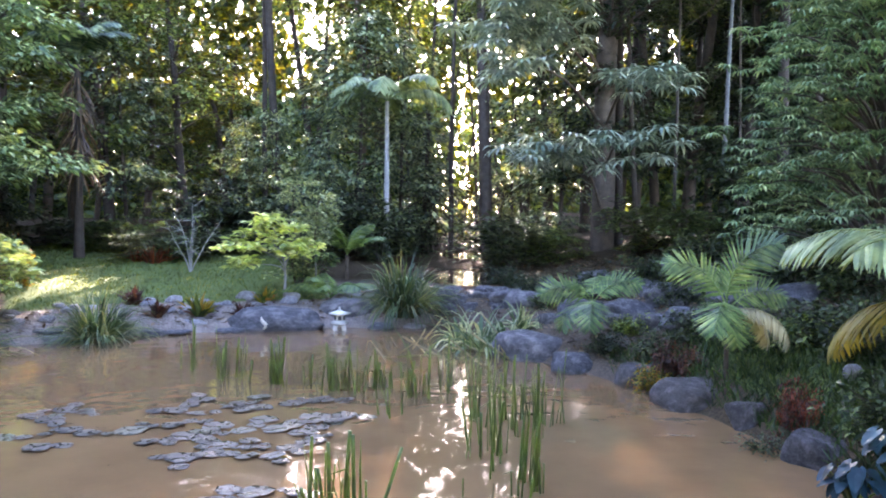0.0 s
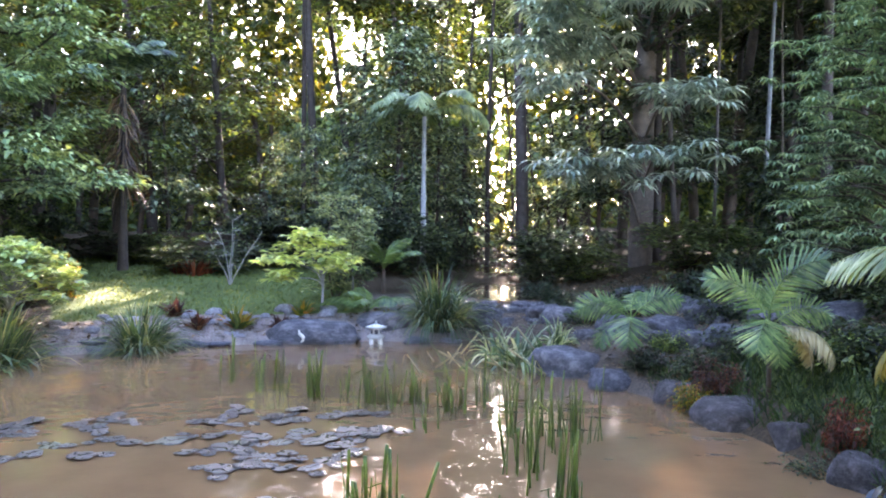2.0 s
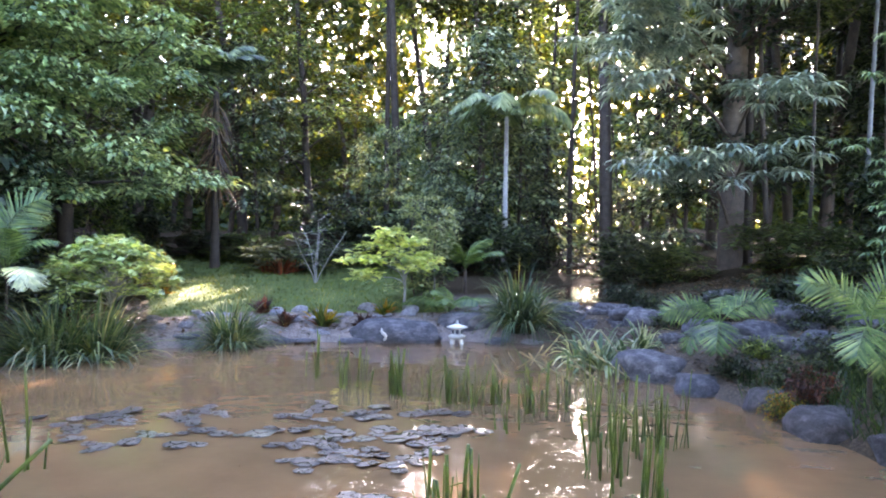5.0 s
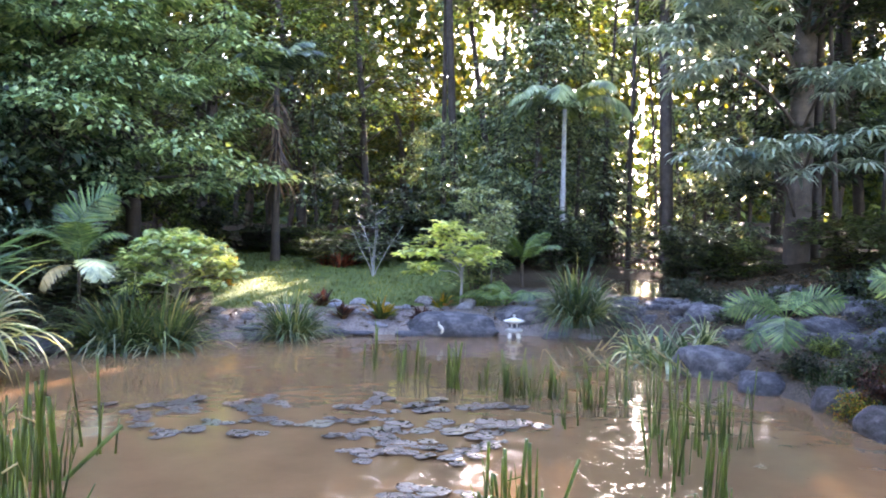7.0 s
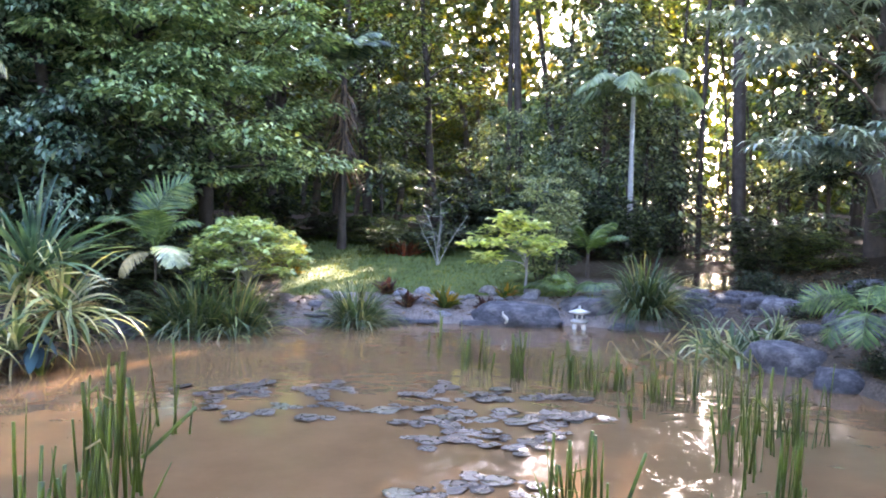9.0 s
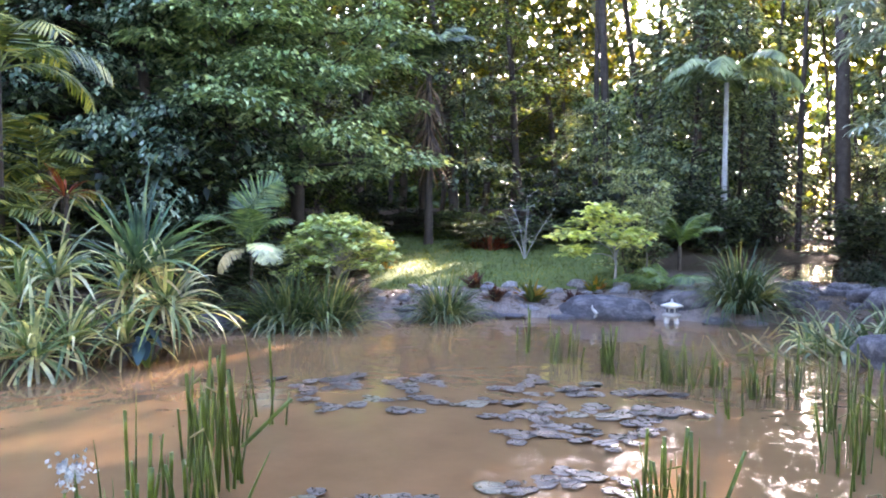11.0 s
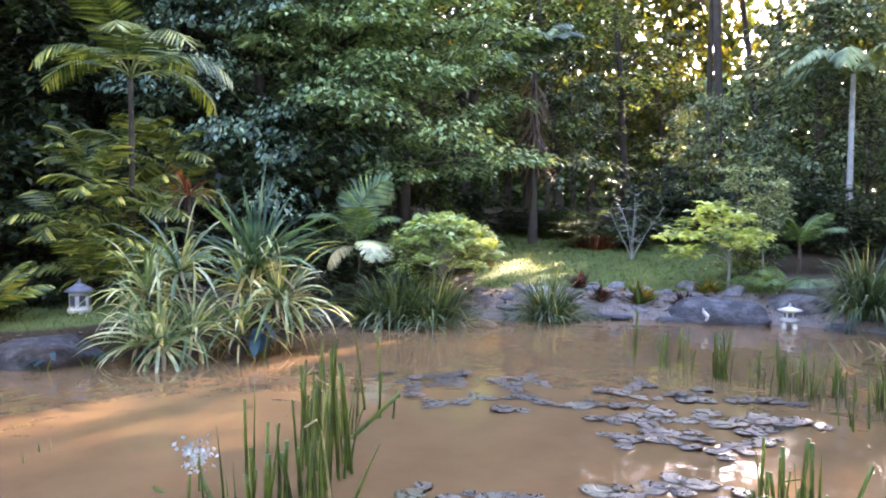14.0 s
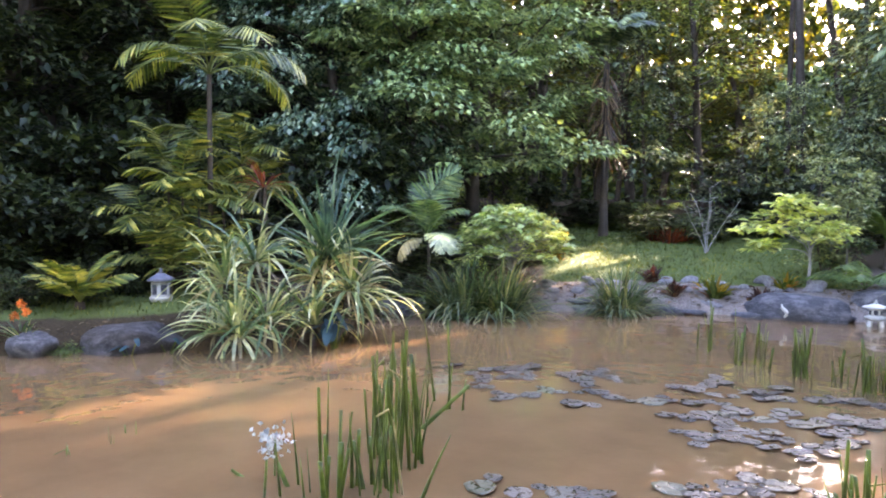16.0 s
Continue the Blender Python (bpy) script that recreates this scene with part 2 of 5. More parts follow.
def blades(pos, way, face, length, width, droop, segs=4, fold=0.2, tip=0.02, root=0.6):
    """Long strips with a crease down the middle, bending downwards."""
    n = len(pos)
    L, W = np.broadcast_to(length, n)[:, None], np.broadcast_to(width, n)[:, None]
    D = np.broadcast_to(droop, n)[:, None]
    p, d = np.array(pos, float), unit(np.array(way, float))
    face = np.broadcast_to(face, (n, 3))
    out = []
    for k in range(segs + 1):
        s = k / segs
        w = W * (root + (1 - root) * min(1, s * 3)) * (1 if s < 0.45 else max(tip, 1 - ((s - 0.45) / 0.55) ** 1.6)) * 0.5
        side = unit(np.cross(d, face) + 1e-6)
        nrm = np.cross(side, d)
        out.append(np.stack([p - side * w + nrm * w * fold * 2, p, p + side * w + nrm * w * fold * 2], 1))
        p = p + d * L / segs
        d = unit(d + np.array([0, 0, -1.0]) * D / segs * (0.5 + s))
    v = np.stack(out, 1).reshape(-1, 3)
    i = (np.arange(n) * 3 * (segs + 1))[:, None, None]
    k = (np.arange(segs) * 3)[None, :, None]
    f = np.concatenate([(i + k + [0, 1, 4, 3]).reshape(-1, 4), (i + k + [1, 2, 5, 4]).reshape(-1, 4)])
    return v, f


def tube(points, radii, sides=8):
    points = np.asarray(points, float)
    d = unit(np.gradient(points, axis=0))
    ref = np.array([1.0, 0.3, 0.2]) if abs(d[0][2]) > 0.7 else np.array([0, 0, 1.0])
    a = unit(np.cross(d, ref))
    b = np.cross(d, a)
    ang = np.linspace(0, 2 * np.pi, sides, endpoint=False)
    r = np.broadcast_to(radii, len(points))[:, None, None]
    v = points[:, None] + r * (np.cos(ang)[None, :, None] * a[:, None] + np.sin(ang)[None, :, None] * b[:, None])
    n, k = np.meshgrid(np.arange(len(points) - 1), np.arange(sides), indexing="ij")
    k2 = (k + 1) % sides
    f = np.stack([n * sides + k, n * sides + k2, (n + 1) * sides + k2, (n + 1) * sides + k], -1).reshape(-1, 4)
    return v.reshape(-1, 3), f


def spot(bearing, metres):
    """A place by its bearing (degrees clockwise from the y axis) and distance from the viewing place."""
    return metres * math.sin(radians(bearing)), metres * math.cos(radians(bearing))


# ---- ground and water ----
SHORE = [(2.95, 5.2), (2.85, 6.4), (2.65, 7.4), (2.4, 8.1), (2.15, 8.9), (1.8, 9.6), (1.35, 10.3), (0.95, 11.0), (0.95, 12.2), (0.85, 13.5), (0.2, 14.0), (-0.5, 13.7), (-0.8, 13.6), (-1.9, 13.6),
         (-3.4, 13.1), (-5.0, 12.5), (-6.5, 11.3), (-7.9, 10.1), (-8.7, 9.7), (-8.3, 8.6), (-7.7, 7.6), (-8.3, 6.4), (-8.7, 5.4), (-9.3, 4.4), (-10.3, 2.8), (-11, 0.5), (-9, -1.4),
         (-6, -1.2), (-3.5, -0.2), (-1.6, 1.0), (0.6, 2.0), (2.2, 3.4)]
POOLS = [(0.5, 17.8, 1.0, 2.9, 0.66), (0.85, 25.0, 1.0, 2.4, 0.84), (1.2, 33.0, 1.1, 2.6, 0.95), (1.5, 41.0, 1.2, 2.6, 1.08)]


def shore_distance(x, y):
    """Metres from the pond's edge, negative over the water."""
    p = np.array(SHORE)
    q = np.roll(p, -1, 0)
    best, inside = np.full(np.shape(x), 1e9), np.zeros(np.shape(x), bool)
    for (ax, ay), (bx, by) in zip(p, q):
        dx, dy = bx - ax, by - ay
        s = np.clip(((x - ax) * dx + (y - ay) * dy) / (dx * dx + dy * dy), 0, 1)
        best = np.minimum(best, np.hypot(x - ax - s * dx, y - ay - s * dy))
        inside ^= ((ay > y) != (by > y)) & (x < dx * (y - ay) / (dy if abs(dy) > 1e-9 else 1e-9) + ax)
    return np.where(inside, -best, best)


def ground_height(x, y):
    x, y = np.asarray(x, float), np.asarray(y, float)
    d = shore_distance(x, y)
    z = np.where(d < 0, np.maximum(-0.7, d * 0.9), 0.34 * (1 - np.exp(-np.maximum(d, 0) / 0.35)) + 0.078 * np.clip(d - 0.5, 0, 16) + 0.03 * np.clip(d - 16.5, 0, 30))
    right = np.clip((x - 2.6) / 3.5, 0, 1) * np.clip((y - 7) / 3, 0, 1)
    z = z + right * 0.5 * np.clip(d, 0, 3) / 3
    left = np.clip((-7.5 - x) / 2.5, 0, 1) * np.clip((9 - y) / 2, 0, 1)
    z = z - left * np.clip(d - 0.5, 0, 9) * 0.04
    near = np.clip((3 - y) / 3, 0, 1)
    z = z * (1 - near) + np.minimum(z, 0.35) * near
    # the little creek's shallow valley
    creek = np.clip((3.0 - np.abs(x - 0.4 - 0.026 * (y - 18))) / 1.6, 0, 1) * np.clip((y - 19) / 3, 0, 1) * np.clip((75 - y) / 15, 0, 1)
    z = z * (1 - creek) + np.minimum(z, 0.76 + 0.012 * np.clip(y - 20, 0, 60)) * creek
    for cx, cy, rx, ry, level in POOLS:
        e = np.hypot((x - cx) / rx, (y - cy) / ry)
        w = np.clip((1.3 - e) / 0.3, 0, 1)
        z = z * (1 - w) + (level + 0.1 * np.clip((e - 1) * 3, -2, 1)) * w
    return z + 0.03 * np.sin(x * 1.7 + 0.6 * y) * np.sin(y * 1.3) * (d > 0.3)


def on_ground(x, y):
    return float(ground_height(np.array([x]), np.array([y]))[0])


def lawn_amount(x, y):
    """1 on the mown grass, 0 on soil and litter."""
    b, r = np.degrees(np.arctan2(x, y)), np.hypot(x, y)
    d = shore_distance(x, y)
    far = np.clip((26.5 + 1.2 * np.sin(b * 0.5) - r) / 1.0, 0, 1) * np.clip((b + 31) / 2, 0, 1) * np.clip((-9.5 + 0.35 * (r - 14) * -1 - b) / 1.5 + 1.4, 0, 1) * np.clip((d - 1.1) / 0.4, 0, 1)
    right = np.clip((x - 2.9) / 0.3, 0, 1) * np.clip((9.4 - y) / 0.5, 0, 1) * np.clip((d - 0.25) / 0.3, 0, 1) * np.clip((8.5 - x) / 1, 0, 1)
    left = np.clip((-8.8 - x) / 0.5, 0, 1) * np.clip((8.2 - y) / 0.6, 0, 1) * np.clip((d - 0.4) / 0.5, 0, 1) * np.clip((3.6 - d) / 1.5, 0, 1)
    near = np.clip((1.2 - y) / 0.5, 0, 1) * np.clip((d - 0.3) / 0.3, 0, 1)
    return np.maximum.reduce([far, right, left * 0.7, near])


def axis(lo, hi, fine_lo, fine_hi, step):
    inner = np.arange(fine_lo, fine_hi, step)
    out_hi = fine_hi + (hi - fine_hi) * np.linspace(0, 1, 22) ** 2.2
    out_lo = fine_lo + (lo - fine_lo) * np.linspace(1, 0, 22) ** 2.2
    return np.unique(np.concatenate([out_lo, inner, out_hi]))


def build_ground():
    xs, ys = axis(-600, 600, -16, 9, 0.14), axis(-600, 600, -3, 28, 0.14)
    X, Y = np.meshgrid(xs, ys, indexing="ij")
    Z = ground_height(X, Y)
    i, j = np.meshgrid(np.arange(len(xs) - 1), np.arange(len(ys) - 1), indexing="ij")
    n = len(ys)
    f = np.stack([i * n + j, (i + 1) * n + j, (i + 1) * n + j + 1, i * n + j + 1], -1).reshape(-1, 4)
    me = mesh_of("ground", np.stack([X, Y, Z], -1).reshape(-1, 3), f, GROUND, True)
    d = shore_distance(X, Y)
    soil = np.clip((4.0 - d) / 1.5, 0, 1) * np.clip((Y - 7) / 2, 0, 1) * np.clip((0.3 - X) / 1.2, 0.25, 1) * np.clip((X + 7.6) / 1.0, 0.15, 1)
    for key, value in (("lawn", lawn_amount(X, Y)), ("soil", soil)):
        me.attributes.new(key, "FLOAT", "POINT").data.foreach_set("value", value.astype(np.float32).ravel())
    tagged(new("ground", me), "sloping garden ground of grass, bare soil and leaf litter", "ground", kind="structure")


def build_water():
    g = np.array([(-14, -5), (5, -5), (5, 15), (-14, 15)], float)
    me = mesh_of("pond_water", np.column_stack([g, np.zeros(4)]), [[0, 1, 2, 3]], WATER)
    tagged(new("pond_water", me), "still muddy brown pond water with soft reflections", "water", kind="structure")
    for cx, cy, rx, ry, level in POOLS:
        a = np.linspace(0, 2 * np.pi, 40, endpoint=False)
        rim = np.column_stack([cx + rx * 1.02 * np.cos(a), cy + ry * 1.02 * np.sin(a), np.full(40, level)])
        v = np.vstack([rim, [[cx, cy, level]]])
        k = np.arange(40)
        me = mesh_of("pool_water", v, np.column_stack([k, (k + 1) % 40, np.full(40, 40)]), POOL)
        tagged(new("pool_water", me), "small dark upper pool shining with forest light", "water", kind="structure")


build_ground()
build_water()


# ---- trees ----
def limb(start, way, length, r0, r1, droop=0.0, n=7, wander=0.12):
    p, d = np.array(start, float), unit(np.array(way, float))
    pts = [p]
    for _ in range(n - 1):
        d = unit(d + rng.normal(0, wander, 3) + np.array([0, 0, -droop / n]))
        p = p + d * length / (n - 1)
        pts.append(p)
    return np.array(pts), np.linspace(r0, r1, n)


def clump_leaves(centres, spread, count, size, droop=0.5, flat=0.6, wide=0.5):
    """Leaves on the upper shell of each tuft, radiating outwards and hanging at the rim."""
    c = np.repeat(centres, count, 0)
    n = len(c)
    a, u = rng.uniform(0, 2 * np.pi, n), rng.uniform(-0.25, 1, n)
    shell = np.column_stack([np.sqrt(1 - u * u) * np.cos(a), np.sqrt(1 - u * u) * np.sin(a), u])
    puff = np.repeat(rng.uniform(0.65, 1.3, len(centres)), count)[:, None]
    off = shell * spread * 1.55 * puff * rng.uniform(0.45, 1.05, (n, 1)) * np.array([1, 1, flat])
    out = unit(shell * np.array([1, 1, 0.2]) + unit(c * np.array([1, 1, 0]) + 1e-6) * 0.45)
    way = out + rng.normal(0, 0.3, c.shape) + np.array([0, 0, -droop * 0.8])
    face = shell * 0.5 + rng.normal(0, 0.28, c.shape) + np.array([0, 0, 1.0])
    L = size * rng.uniform(0.6, 1.35, n)
    return leaves(c + off, way, face, L, L * rng.uniform(0.8, 1.2, n) * wide)


def tree_meshes(name, height, girth, crown_low, crown_wide, clumps, per_clump, leaf, bark, mat, spread=0.45, droop=0.5, trunk_lean=0.05, taper=0.35, crown_pow=0.7, flat=0.6, ends_only=False, wander=0.035, wide=0.5):
    """Trunk with limbs as one mesh, the crown's leaves as another."""
    trunk, radii = limb((0, 0, -0.3), (rng.normal(0, trunk_lean), rng.normal(0, trunk_lean), 1), height, girth, girth * taper, n=10, wander=wander)
    wood, ends = [tube(trunk, radii, 10)], []
    count = max(8, clumps // 4)
    for i in range(count):
        h = crown_low + (1 - crown_low) * ((i + rng.uniform()) / count)
        k = h * 9
        j = min(8, int(k))
        at = trunk[j] + (trunk[j + 1] - trunk[j]) * (k - j)
        a = i * 2.4 + rng.uniform(-0.5, 0.5)
        reach = crown_wide * (1 - ((h - crown_low) / (1 - crown_low)) ** 2 * crown_pow) * rng.uniform(0.55, 1.1)
        b, r = limb(at, (math.cos(a), math.sin(a), rng.uniform(0.15, 0.7)), reach, girth * 0.28 * (1.2 - h), 0.012, droop=0.35, n=6, wander=0.2)
        wood.append(tube(b, r, 5))
        for m in ((3, 4, 5) if ends_only else (2, 3, 4, 5)):
            ends.append(b[m] + rng.normal(0, 0.25, 3) * (1, 1, 0.3 if ends_only else 0.6))
    ends = np.array(ends)
    v, f = clump_leaves(ends, spread, per_clump, leaf, droop, flat, wide)
    return mesh_of(name + "_trunk", *joined(wood), bark, True), mesh_of(name + "_crown", v, f, mat)


def tree(meshes, x, y, turn, scale, name, label, category="tree", group="", tall=1.0):
    root = new(name)
    root.matrix_world = pose(x, y, on_ground(x, y), 0, 0, turn) @ Matrix.Diagonal((scale, scale, scale * tall, 1))
    part("trunk", meshes[0], root)
    part("crown", meshes[1], root)
    return tagged(root, label, category, group)


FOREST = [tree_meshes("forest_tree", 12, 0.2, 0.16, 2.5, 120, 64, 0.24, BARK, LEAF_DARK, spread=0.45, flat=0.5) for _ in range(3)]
FOREST_TALL = [tree_meshes("high_crowned_tree", 15, 0.17, 0.6, 2.6, 70, 50, 0.21, BARK, LEAF_MID, spread=0.5, flat=0.5, wander=0.02) for _ in range(2)]
FOREST_GOLD = [tree_meshes("sun_tinted_tree", 12, 0.17, 0.2, 2.3, 90, 40, 0.21, BARK_GREY, LEAF_SUN_TINT, spread=0.5) for _ in range(2)]
FOREST_MID = [tree_meshes("green_tree", 12, 0.18, 0.14, 2.6, 90, 44, 0.2, BARK, LEAF_MID, spread=0.5, flat=0.5) for _ in range(2)]


def build_forest():
    rows = [(22.5, 3.2, -70, 34), (27.0, 3.0, -70, 36), (32.5, 3.4, -68, 36), (38.5, 3.2, -66, 36), (25.0, 2.4, 13, 32)]
    for row, (r, gap, lo, hi) in enumerate(rows):
        b = lo
        while b < hi:
            rr = r + rng.uniform(-1.2, 1.2) + (2.5 if -34 < b < -12 and row == 0 else 0)
            x, y = spot(b, rr)
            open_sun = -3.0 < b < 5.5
            b += math.degrees(gap / r) * rng.uniform(0.8, 1.2)
            if (row > 1 and 0.3 < math.degrees(math.atan2(x, y)) < 2.9) or (open_sun and row < 2) or (row == 0 and -7.9 < x < -2.4) or (row == 2 and -0.6 < b < 1.6) or (row == 0 and 2 < b < 13) or (row == 3 and -0.6 < b < 1.0):
                continue
            if row > 0 and (-8.8 < x < -4.4 or (row > 1 and -3.0 < x < 4.0) or 4.0 <= x < 9.0):
                tree(FOREST_TALL[int(rng.integers(2))], x, y, rng.uniform(0, 360), rng.uniform(0.9, 1.1), "forest_tree", "tall forest tree with a bare trunk and high crown", "tree", "forest trees round the pond")
                continue
            # trees in the sun gap take the leaves with sunlight in their colour
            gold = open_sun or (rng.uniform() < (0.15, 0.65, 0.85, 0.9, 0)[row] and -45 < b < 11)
            kinds, label = (FOREST_GOLD, "slender forest tree with leaves coloured a sunlit yellow-green") if gold else ((FOREST_MID, "leafy green forest tree behind the lawn") if rng.uniform() < (0.9 if -26 < b < 8 else 0.2) else (FOREST, "dark green forest tree with small leaves"))
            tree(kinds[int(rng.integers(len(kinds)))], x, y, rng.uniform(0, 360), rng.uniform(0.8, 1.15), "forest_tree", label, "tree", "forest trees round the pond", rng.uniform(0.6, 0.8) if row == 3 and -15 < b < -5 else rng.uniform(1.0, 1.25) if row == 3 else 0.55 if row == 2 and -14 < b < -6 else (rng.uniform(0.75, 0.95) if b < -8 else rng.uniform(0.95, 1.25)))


rng = np.random.default_rng(21)
build_forest()


def build_shade_enclosure():
    """Added trees, mostly unseen, beside and behind the viewing place to block sky light."""
    for i in range(20):
        x, y = spot(122 + 8 * i, 11.5 + 3.5 * (i % 2))
        tree(FOREST[int(rng.integers(3))], x, y, rng.uniform(0, 360), rng.uniform(1.0, 1.2), "forest_tree", "dark green forest tree with small leaves", "tree", "forest trees round the pond")
    for b, d in [(50 + 13 * i, 9.5 + (i % 2)) for i in range(6)] + [(-80 - 10 * i, 13 + (i % 2)) for i in range(4)]:
        x, y = spot(b, d)
        tree(FOREST[int(rng.integers(3))], x, y, rng.uniform(0, 360), rng.uniform(0.9, 1.1), "forest_tree", "dark green forest tree with small leaves", "tree", "forest trees round the pond")
    # unseen trees placed to shade the right bank and its water
    for b, d in ((47, 8.2), (56, 7.4), (66, 7.8), (76, 7.0)):
        x, y = spot(b, d)
        tree(FOREST[int(rng.integers(3))], x, y, rng.uniform(0, 360), 0.75, "forest_tree", "dark green forest tree with small leaves", "tree", "forest trees round the pond")
    for b, d in ((36.5, 9.5), (42, 7.8), (52, 6.8), (66, 6.2), (34, 13.5), (-57, 21.5), (-75, 16.0), (-66, 22.5), (-53, 21.5)):
        x, y = spot(b, d)
        tree(FOREST_TALL[int(rng.integers(2))], x, y, rng.uniform(0, 360), rng.uniform(0.8, 0.9), "forest_tree", "tall forest tree with a bare trunk and high crown", "tree", "forest trees round the pond")


rng = np.random.default_rng(22)
build_shade_enclosure()


def build_shade_canopy():
    """Added tall trees whose unseen crowns close over the forest's edge to block sky."""
    kinds = [tree_meshes("shade_canopy_tree", 17, 0.12, 0.58, 4.4, 84, 60, 0.42, BARK, LEAF_DARK, spread=0.8, flat=0.5, wander=0.015) for _ in range(2)]
    for i, b in enumerate((-50, -54, -57.5, -61, -64.5, -68, -72, -76)):
        x, y = spot(b, 18.4 + 0.9 * (i % 2))
        tree(FOREST[i % 3], x, y, 70 * i, 0.95, "forest_tree", "dark green forest tree with small leaves", "tree", "forest trees round the pond")
    # added out of view to keep sky light off the right water
    for i, (b, d) in enumerate(((36.5, 10.5), (45, 8.6), (57, 8.0), (35, 15.0), (70, 8.5), (86, 6.8), (104, 7.2), (124, 8.0))):
        x, y = spot(b, d)
        tree(kinds[i % 2], x, y, 80 * i, 0.95, "forest_tree", "tall added forest tree with a slender trunk and sky-blocking high crown", "tree", "forest trees round the pond")
    for lo, hi, r, gap in ((-78, -53, 21.5, 4.6), (-82, -28, 26.5, 5.0), (24, 44, 18.5, 4.4), (13, 44, 22.0, 4.8), (8, 40, 28.0, 5.0), (-26, -11, 29.5, 6.0)):
        b = lo
        while b < hi:
            x, y = spot(b, r + rng.uniform(-0.9, 0.9))
            b += math.degrees(gap / r) * rng.uniform(0.85, 1.15)
            tree(kinds[int(rng.integers(2))], x, y, rng.uniform(0, 360), rng.uniform(0.95, 1.1), "forest_tree", "tall added forest tree with a slender trunk and sky-blocking high crown", "tree", "forest trees round the pond")


rng = np.random.default_rng(23)
build_shade_canopy()


def build_far_woods():
    n = 100000
    b, r = np.radians(rng.uniform(-80, 60, n)), rng.uniform(47, 53, n)
    deg = np.degrees(b)
    top = np.where((deg > -6) & (deg < 6), np.where(deg > 0, 17.8, 16.6), np.where((deg > -26) & (deg < 13), 20.8, 19.5)) + 1.2 * np.sin(deg * 2.1) + 0.8 * np.sin(deg * 5.3)
    z = rng.uniform(0, 1, n) * top * np.where(r > 55, 1.2, 1.0) * (0.95 + 0.12 * np.sin(b * 40) * np.sin(b * 13))
    # leaves thinned to let sun through to the lawn and the light shrub
    lane = (np.abs(deg - 1.3) < np.where(z < 6, 2.2, 1.3)) & (z < 11)
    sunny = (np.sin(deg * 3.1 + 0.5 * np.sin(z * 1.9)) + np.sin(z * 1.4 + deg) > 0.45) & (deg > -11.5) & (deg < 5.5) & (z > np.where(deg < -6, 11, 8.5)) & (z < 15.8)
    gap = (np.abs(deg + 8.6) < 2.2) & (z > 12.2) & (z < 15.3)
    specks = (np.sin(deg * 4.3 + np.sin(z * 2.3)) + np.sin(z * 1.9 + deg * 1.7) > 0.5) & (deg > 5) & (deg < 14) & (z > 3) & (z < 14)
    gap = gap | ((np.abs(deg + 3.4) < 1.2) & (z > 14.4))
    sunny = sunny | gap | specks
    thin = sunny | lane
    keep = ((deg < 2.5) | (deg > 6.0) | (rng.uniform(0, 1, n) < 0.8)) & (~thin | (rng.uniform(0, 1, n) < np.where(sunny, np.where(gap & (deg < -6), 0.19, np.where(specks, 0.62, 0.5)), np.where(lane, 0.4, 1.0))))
    b, r, z = b[keep], r[keep], z[keep]
    # the low thicket farther in
    m = 76000
    lb = rng.uniform(-72, 45, m)
    lz = 8.0 * rng.uniform(0, 1, m) ** 0.9
    stay = rng.uniform(0, 1, m) < np.where(np.abs(lb - 1.4) < 2.0, 0.12, np.where((lb > -24) & (lb < -1), 0.95, np.where((lb > 2.8) & (lb < 14), 0.3, 0.95)))
    lb, lz = np.radians(lb[stay]), lz[stay]
    lr = rng.uniform(43.5, 46.5, len(lb))
    q = np.column_stack([lr * np.sin(lb), lr * np.cos(lb), lz + 0.9])
    v, f = leaves(q, rng.normal(0, 1, q.shape) + (0, 0, -0.4), rng.normal(0, 0.5, q.shape) + (0, -0.5, 1), rng.uniform(0.35, 0.8, len(q)), rng.uniform(0.2, 0.42, len(q)))
    tagged(new("far_thicket", mesh_of("far_thicket", v, f, LEAF_MID)), "dark distant thicket between the trunks", "woods", kind="stuff")
    n = len(b)
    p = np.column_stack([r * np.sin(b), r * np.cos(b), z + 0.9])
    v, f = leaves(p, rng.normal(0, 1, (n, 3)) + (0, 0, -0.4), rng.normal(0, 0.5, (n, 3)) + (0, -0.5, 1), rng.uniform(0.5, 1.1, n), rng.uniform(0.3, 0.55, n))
    # the woods' sunlit yellow is put into the leaf colour
    tagged(new("far_woods", mesh_of("far_woods", v, f, LEAF_SUN_TINT)), "distant woodland with sunlit yellow in its leaf colour, seen between the trunks", "woods", kind="stuff")


rng = np.random.default_rng(24)
build_far_woods()


